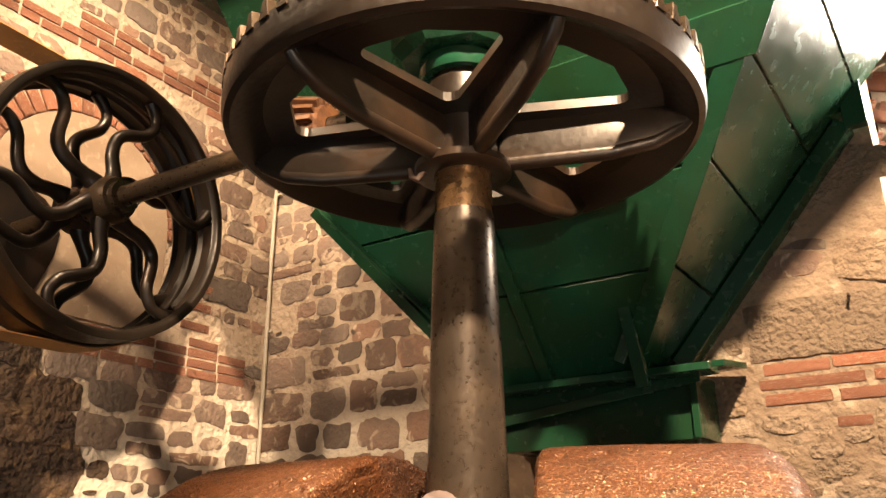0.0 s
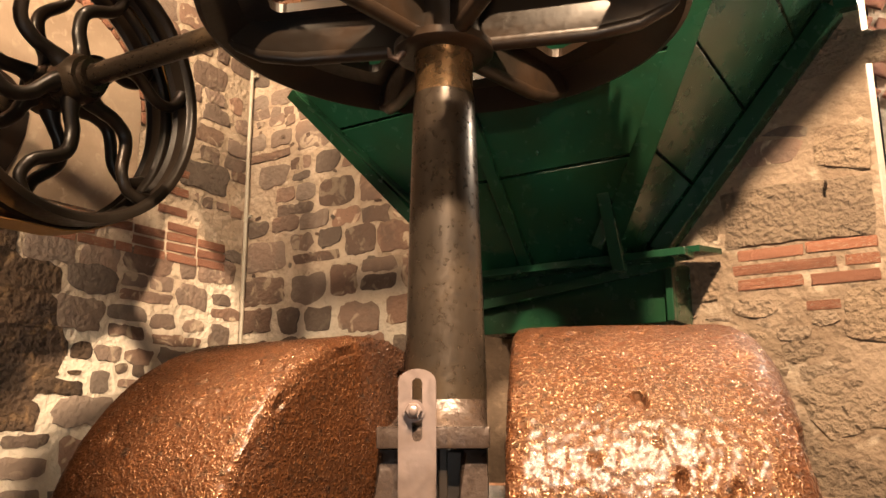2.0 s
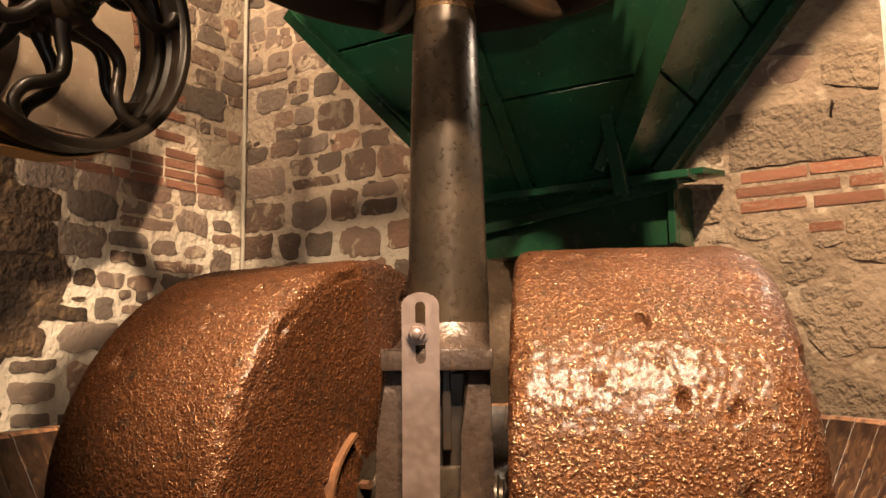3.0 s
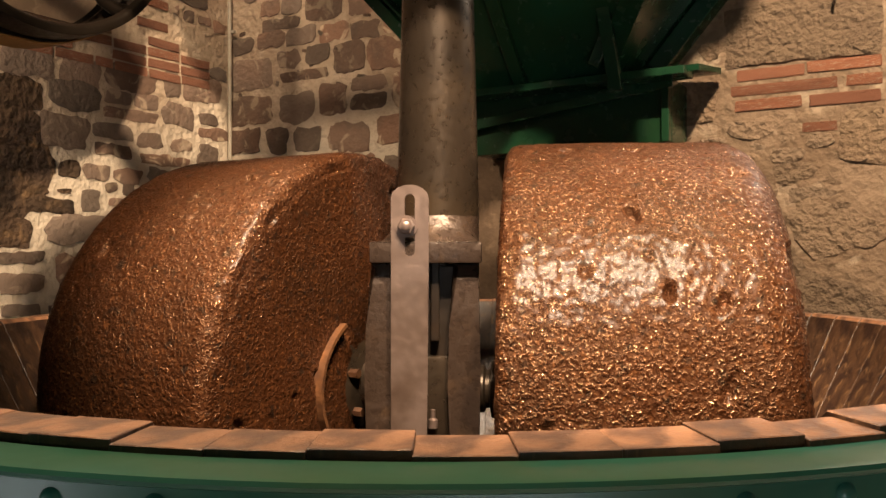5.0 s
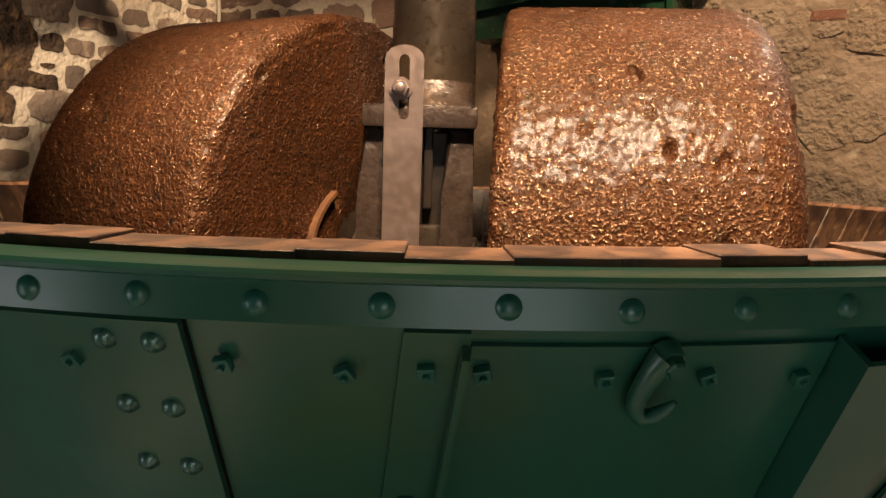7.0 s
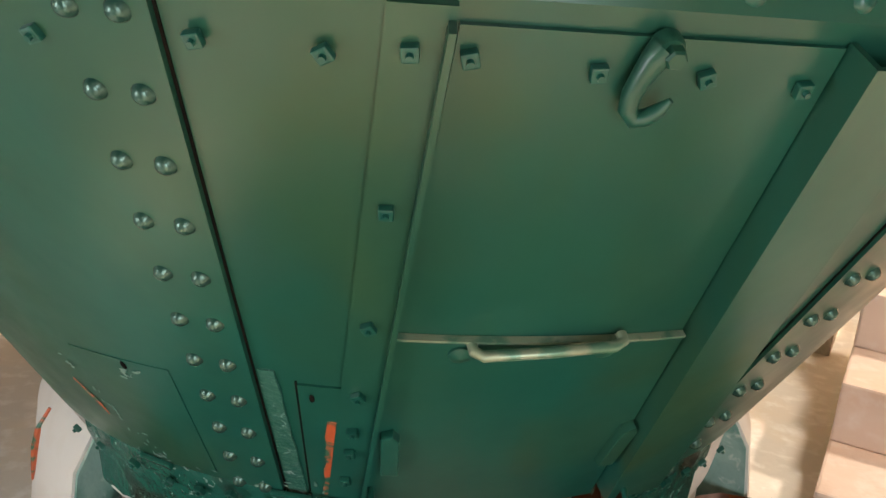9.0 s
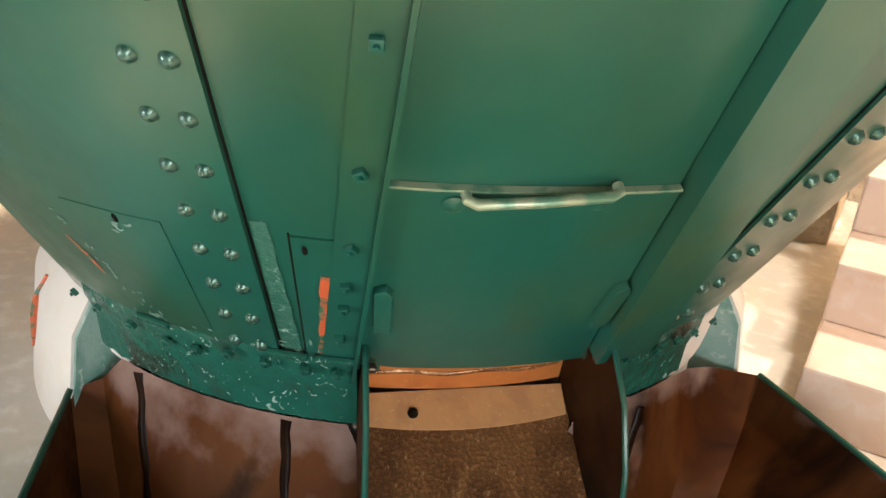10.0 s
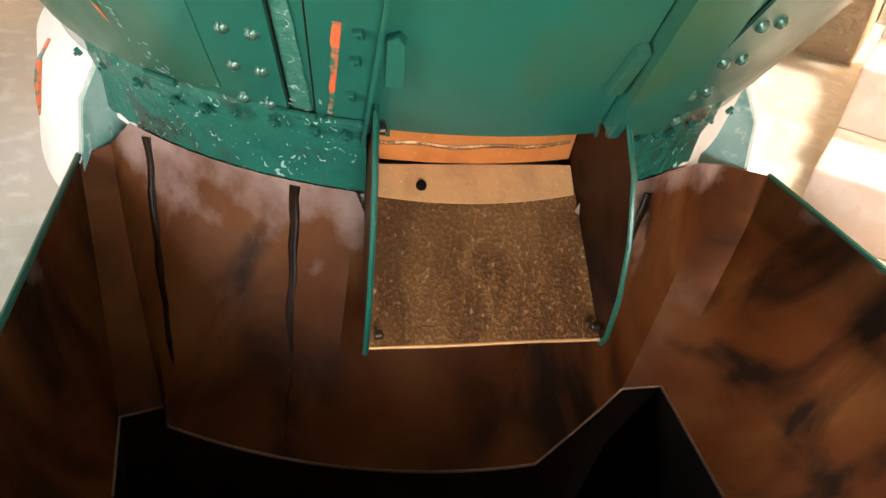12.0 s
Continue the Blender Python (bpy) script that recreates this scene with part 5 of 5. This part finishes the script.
def piece(name, me, parent, m, u, z, w, h, d, tilt=0.0):
    ob = new(name, me)
    ob.parent = parent
    ob.matrix_world = m(u, 0.0, z) @ pose(0, 0, 0, 0, 0, tilt) @ Matrix.Diagonal((w, h, d, 1))


def bricks(parent, m, u0, u1, z0, z1, keep, pitch=0.056, length=0.215, drop=0.16):
    k = 0
    z = z0
    while z < z1:
        u = u0 - (k % 2) * length * 0.5
        while u < u1:
            w = length * gm.choice((1.0, 1.0, 0.97, 0.5))
            if u > u0 - 0.09 and keep(u + w / 2, z, w, pitch) and gm.random() > drop:
                piece("brick", gm.choice(BRK), parent, m, u + w / 2, z + gm.uniform(-0.003, 0.003), w - 0.010, pitch - 0.010, gm.uniform(0.006, 0.011), gm.uniform(-1.2, 1.2))
            u += w
        z += pitch
        k += 1


def polystone(name, pts, posefn, depth, material, parent, seed, wob=0.020):
    """A stone of the given outline on a wall, its edge broken and its face uneven."""
    r = random.Random(seed)
    out = []
    for (a, b), (c, d) in zip(pts, pts[1:] + pts[:1]):
        n = max(1, int(math.hypot(c - a, d - b) / 0.026))
        out += [(a + (c - a) * k / n, b + (d - b) * k / n) for k in range(n)]
    n = len(out)
    out = [((out[i - 1][0] + 6 * p[0] + out[(i + 1) % n][0]) / 8, (out[i - 1][1] + 6 * p[1] + out[(i + 1) % n][1]) / 8) for i, p in enumerate(out)]
    cu, cz = sum(p[0] for p in out) / n, sum(p[1] for p in out) / n
    ring = []
    for u, z in out:
        k = noise.noise(Vector((u * 14, z * 14, seed * 0.37))) * wob + noise.noise(Vector((u * 60, z * 60, seed * 0.7))) * wob * 0.6
        L = math.hypot(u - cu, z - cz) or 1
        ring.append((u + (u - cu) / L * k, z + (z - cz) / L * k))
    bm = bmesh.new()
    inv = posefn(cu, 0.0, cz)
    rows = []
    for f, h in ((1.0, -0.006), (1.0, depth * 0.6), (0.965, depth * 0.95), (0.62, depth * 1.05)):
        rows.append([bm.verts.new(inv @ Vector(((u - cu) * f * sgn(posefn), (z - cz) * f, h + (noise.noise(Vector((u * f * 16, z * f * 16, seed))) * depth * 0.7 if f < 1 else 0)))) for u, z in ring])
    for a, b in zip(rows, rows[1:]):
        for i in range(n):
            bm.faces.new((a[i], a[(i + 1) % n], b[(i + 1) % n], b[i]))
    mid = bm.verts.new(inv @ Vector((0, 0, depth * r.uniform(0.9, 1.3))))
    for i in range(n):
        bm.faces.new((rows[-1][i], rows[-1][(i + 1) % n], mid))
    return part(name, bm, material, parent, smooth=True)


def sgn(posefn):
    return -1.0 if posefn is left_pose else 1.0


def masonry(parent, posefn, u0, u1, z0, z1, dmin, dmax, gap, keep, material, name="stone", flat=0.54, dp=(0.003, 0.008), seed=1):
    """Rubble laid like cells: each stone fills the room between its neighbours, less the joint."""
    r = random.Random(seed)
    pts = []
    for k in range(5000):
        p = (r.uniform(u0 - 0.1, u1 + 0.1) * flat, r.uniform(z0 - 0.1, z1 + 0.1))
        d = dmin + (dmax - dmin) * r.random() ** 1.6
        if all((p[0] - q[0]) ** 2 + (p[1] - q[1]) ** 2 > ((d + q[2]) / 2) ** 2 for q in pts):
            pts.append((*p, d))
    for i, (x, y, d) in enumerate(pts):
        if not (u0 < x / flat < u1 and z0 < y < z1 and keep(x / flat, y)):
            continue
        g = gap(x / flat, y) * r.choice((0.4, 0.8, 1.0, 1.6, 2.3))
        poly = [(x - 0.3, y - 0.3), (x + 0.3, y - 0.3), (x + 0.3, y + 0.3), (x - 0.3, y + 0.3)]
        for j, (a, b, e) in enumerate(pts):
            L = math.hypot(a - x, b - y)
            if j == i or L > 0.6:
                continue
            nx, ny = (a - x) / L, (b - y) / L
            c = L / 2 + (d * d - e * e) / (8 * L) - g / 2
            cut = []
            for (p, q), (s, t) in zip(poly, poly[1:] + poly[:1]):
                f0, f1 = (p - x) * nx + (q - y) * ny - c, (s - x) * nx + (t - y) * ny - c
                if f0 <= 0:
                    cut.append((p, q))
                if f0 * f1 < 0:
                    w = f0 / (f0 - f1)
                    cut.append((p + (s - p) * w, q + (t - q) * w))
            poly = cut
            if len(poly) < 3:
                break
        if len(poly) < 3:
            continue
        poly = [(a / flat, b) for a, b in poly]
        us, zs = [a for a, b in poly], [b for a, b in poly]
        if max(us) - min(us) < 0.03 or max(zs) - min(zs) < 0.02:
            continue
        m = material(x / flat, y) if callable(material) else material
        polystone(name, poly, posefn, r.uniform(*dp), m, parent, i + seed * 100)


def coursed(parent, posefn, u0, u1, z0, z1, keep, material, joint, seed):
    """Rubble brought to rough courses: squarish stones of uneven size with ragged corners, the joints as wide as joint(u, z) says."""
    r = random.Random(seed)
    z, row = z0, 0

    def lay(ua, ub, za, zb):
        uc, zc = (ua + ub) / 2, (za + zb) / 2
        if not (u0 < uc < u1 and keep(uc, zc)):
            return
        g = joint(uc, zc) * r.uniform(0.5, 1.5) / 2
        ua, ub, za, zb = ua + g, ub - g, za + g * 0.8, zb - g * 0.8
        if ub - ua < 0.025 or zb - za < 0.018:
            return
        w, h = ub - ua, zb - za
        pts = []
        for cx, cz in ((0, 0), (1, 0), (1, 1), (0, 1)):
            p, q = (ua + w * cx, za + h * cz), (0.05 + 0.18 * r.random() ** 2, 0.06 + 0.22 * r.random() ** 2)
            sx, sz = (1 if cx == 0 else -1), (1 if cz == 0 else -1)
            j = (r.uniform(0, 0.07) * w * sx, r.uniform(0, 0.10) * h * sz)
            e = [(p[0] + j[0] + sx * q[0] * min(w, 1.5 * h), p[1] + j[1]), (p[0] + j[0], p[1] + j[1] + sz * q[1] * h)]
            pts += e if cx != cz else e[::-1]
        polystone("stone", pts, posefn, r.uniform(0.003, 0.008), material(uc, zc), parent, seed * 1000 + len(parent.children), 0.020 if g < 0.009 else 0.026)

    while z < z1:
        h = r.choice((0.08, 0.12, 0.16, 0.20) if z > 2.4 else (0.11, 0.15, 0.19, 0.23))
        u = u0 - r.uniform(0, 0.25)
        while u < u1:
            w = min(0.40, max(0.08, h * r.uniform(0.9, 2.2)))
            dz = 0.018 * math.sin(u * 4 + row * 1.7) + r.uniform(-0.010, 0.010)
            k = r.random()
            if h > 0.12 and k < 0.30:
                f = r.uniform(0.35, 0.65)
                lay(u, u + w, z + dz, z + dz + h * f)
                n = r.choice((1, 2, 2))
                for i in range(n):
                    lay(u + w * i / n, u + w * (i + 1) / n, z + dz + h * f, z + dz + h)
            else:
                lay(u, u + w, z + dz, z + dz + h)
            u += w
        z += h
        row += 1


# back wall, left of the hopper
def lime(u, z, edge):
    """Joints: thin above, wide where the lower wall was pointed afresh."""
    return 0.015 if z > edge else 0.033


coursed(wall_back, wall_pose, 0.03, 2.1, 1.40, 4.4, lambda u, z: u < 2.0 - 0.75 * max(0.0, z - 2.40), lambda u, z: RUBBLE, lambda u, z: lime(u, z, 2.56 + 0.07 * math.sin(u * 6)), 3)
for i in range(90):
    u, z = gm.uniform(0.05, 1.9), gm.uniform(1.8, 4.2)
    if u < 1.9 - 0.75 * max(0.0, z - 2.40):
        piece("chip", gm.choice(RUB), wall_back, wall_pose, u, z, gm.uniform(0.02, 0.06), gm.uniform(0.015, 0.035), gm.uniform(0.003, 0.007), gm.uniform(-40, 40))
# back wall, right of the hopper: dressed blocks, a brick course band, thin rubble below
SLABS = (
    ((2.881, 2.855), (2.908, 2.952), (3.062, 2.953), (3.135, 2.928), (3.082, 2.849)),
    ((2.794, 2.752), (2.972, 2.765), (3.175, 2.76), (3.362, 2.753), (3.352, 2.511), (3.102, 2.52), (2.798, 2.518)),
    ((3.176, 2.981), (3.371, 2.945), (3.363, 2.762), (3.266, 2.785), (3.162, 2.819)),
    ((2.607, 2.488), (2.725, 2.469), (2.763, 2.438), (2.754, 2.309), (2.575, 2.304)),
    ((3.225, 2.31), (3.36, 2.325), (3.372, 2.101), (3.201, 2.131)),
    ((2.959, 2.979), (3.048, 3.009), (3.158, 2.985), (3.149, 2.94), (3.063, 2.958)),
    ((2.678, 2.618), (2.778, 2.658), (2.771, 2.563), (2.72, 2.559)),
)
for i, q in enumerate(SLABS):
    polystone("block", list(q), wall_pose, (0.010, 0.016, 0.016, 0.014, 0.014, 0.008, 0.010)[i], RUBBLE if i in (0, 5) else ASHLAR, wall_back, 900 + i, 0.010)
for i, (u, z, w, h) in enumerate(((2.965, 2.485, 0.249, 0.043), (3.226, 2.49, 0.254, 0.042), (3.011, 2.425, 0.395, 0.04), (3.295, 2.425, 0.12, 0.041), (2.956, 2.365, 0.248, 0.042), (3.229, 2.362, 0.244, 0.043), (3.143, 2.261, 0.122, 0.035))):
    piece("brick", BRK[i % 8], wall_back, wall_pose, u, z, w + 0.004, h + 0.003, gm.uniform(0.010, 0.016), gm.uniform(-0.8, 0.8))


def inslab(u, z, grow=0.01):
    for q in SLABS:
        us, zs = [p[0] for p in q], [p[1] for p in q]
        if min(us) - grow < u < max(us) + grow and min(zs) - grow < z < max(zs) + grow:
            return True
    return any(abs(u - a) < w / 2 + 0.03 and abs(z - b) < h / 2 + 0.012 for a, b, w, h in BANDS)


BANDS = ((2.965, 2.485, 0.249, 0.043), (3.226, 2.49, 0.254, 0.042), (3.011, 2.425, 0.395, 0.04), (3.295, 2.425, 0.12, 0.041), (2.956, 2.365, 0.248, 0.042), (3.229, 2.362, 0.244, 0.043), (3.143, 2.261, 0.122, 0.035))
masonry(wall_back, wall_pose, 2.55, WEND - 0.1, 1.3, 2.30, 0.035, 0.085, lambda u, z: 0.010, lambda u, z: not inslab(u, z, 0.03) and z > 1.95, ASHLAR, seed=5, flat=0.38, dp=(0.005, 0.014))
masonry(wall_back, wall_pose, 2.55, WEND - 0.1, 1.2, 1.93, 0.14, 0.24, lambda u, z: 0.012, lambda u, z: not inslab(u, z, 0.07), ASHLAR, name="block", seed=6, dp=(0.008, 0.014))
masonry(wall_back, wall_pose, 2.75, WEND - 0.08, 3.20, 4.9, 0.14, 0.24, lambda u, z: 0.014, lambda u, z: not inslab(u, z, 0.08), ASHLAR, name="block", seed=8, dp=(0.008, 0.014))
part("brown_plaster", box(bmesh.new(), (0.90, 0.94, 0.016), wall_pose(2.10, 0.008, 1.80), 0.004), mat("brown_plaster", (0.13, 0.085, 0.055), 0.9, vary=[(5, (0.085, 0.054, 0.034), 0.42, 0.64, 0.6), (25, (0.17, 0.115, 0.075), 0.55, 0.75, 0.4)], bump=0.6, bscale=22, bdist=0.02), wall_back, "worn brown plaster under the spout")

# left wall: rubble, with brick courses and an arch over the recess
ARC_U, ARC_Z, ARC_R = 1.30, 3.42, 0.50


def inarch(u, z, grow=0.24):
    return (abs(u - ARC_U) < ARC_R + grow and 2.85 < z < ARC_Z) or math.hypot(u - ARC_U, z - ARC_Z) < ARC_R + grow and z >= ARC_Z


def brickzone(u, z):
    return (2.70 < z < 2.95 and 0.15 < u < 1.15) or (4.28 < z < 4.50) or (2.95 < z < 3.7 and 0.45 < u < 0.62)


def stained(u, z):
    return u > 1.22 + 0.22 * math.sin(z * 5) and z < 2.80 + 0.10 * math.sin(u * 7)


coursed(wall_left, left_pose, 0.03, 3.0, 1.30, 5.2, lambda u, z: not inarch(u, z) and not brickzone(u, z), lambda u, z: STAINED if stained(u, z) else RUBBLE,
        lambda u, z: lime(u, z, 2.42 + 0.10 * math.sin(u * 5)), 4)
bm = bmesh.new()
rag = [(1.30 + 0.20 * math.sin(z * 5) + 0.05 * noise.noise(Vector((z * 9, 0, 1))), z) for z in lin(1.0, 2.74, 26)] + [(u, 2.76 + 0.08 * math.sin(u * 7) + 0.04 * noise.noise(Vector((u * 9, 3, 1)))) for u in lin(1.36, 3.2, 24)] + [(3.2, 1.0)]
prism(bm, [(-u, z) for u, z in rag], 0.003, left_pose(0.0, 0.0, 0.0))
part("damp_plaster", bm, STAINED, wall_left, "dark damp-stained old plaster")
bricks(wall_left, left_pose, 0.15, 1.15, 2.72, 2.94, lambda u, z, w, h: not inarch(u, z, 0.1))
bricks(wall_left, left_pose, 0.10, 2.9, 4.30, 4.50, lambda u, z, w, h: True)
bricks(wall_left, left_pose, 0.44, 0.64, 2.98, 3.70, lambda u, z, w, h: not inarch(u, z, 0.06))
for i in range(25):
    a = radians(2 + 176 * i / 24)
    u, z = ARC_U - math.cos(a) * (ARC_R + 0.11), ARC_Z + math.sin(a) * (ARC_R + 0.11)
    ob = new("arch_brick", gm.choice(BRK))
    ob.parent = wall_left
    ob.matrix_world = left_pose(u, 0.0, z) @ pose(0, 0, 0, 0, 0, math.degrees(a)) @ Matrix.Diagonal((0.215, 0.060, gm.uniform(0.012, 0.022), 1))
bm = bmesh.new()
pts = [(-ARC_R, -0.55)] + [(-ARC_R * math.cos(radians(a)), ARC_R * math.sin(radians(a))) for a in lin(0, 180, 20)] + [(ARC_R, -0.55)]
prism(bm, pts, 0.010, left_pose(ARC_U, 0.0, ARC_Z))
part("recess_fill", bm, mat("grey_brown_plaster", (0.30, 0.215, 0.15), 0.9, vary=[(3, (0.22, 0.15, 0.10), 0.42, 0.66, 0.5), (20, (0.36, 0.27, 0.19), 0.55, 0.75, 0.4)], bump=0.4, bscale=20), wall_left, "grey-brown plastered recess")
# Flat black patch on the fill: the hollow's shade is painted, not cut.
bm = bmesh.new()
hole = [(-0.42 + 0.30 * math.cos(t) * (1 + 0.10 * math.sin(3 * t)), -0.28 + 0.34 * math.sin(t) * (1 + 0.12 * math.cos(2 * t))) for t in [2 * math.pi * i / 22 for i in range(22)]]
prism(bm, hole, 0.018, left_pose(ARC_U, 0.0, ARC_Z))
part("sooty_hollow", bm, SHADE_CRUMB_BLACK, wall_left, "sooty hollow, its dark shade painted as a flat patch")

# brick arch beyond the wall's end, its bricks fanned round the opening
for i in range(15):
    for k in range(3):
        ob = new("brick", gm.choice(BRK))
        ob.parent = arch
        ob.matrix_world = wall_pose(WEND - 0.06 + 0.150 * k + 0.07 * (i % 2), -0.70, 3.36 + 0.088 * i - 0.075 * k) @ pose(0, 0, 0, 0, 0, -38 + 2.2 * i + gm.uniform(-4, 4)) @ Matrix.Diagonal((0.150, 0.062, 0.022, 1))
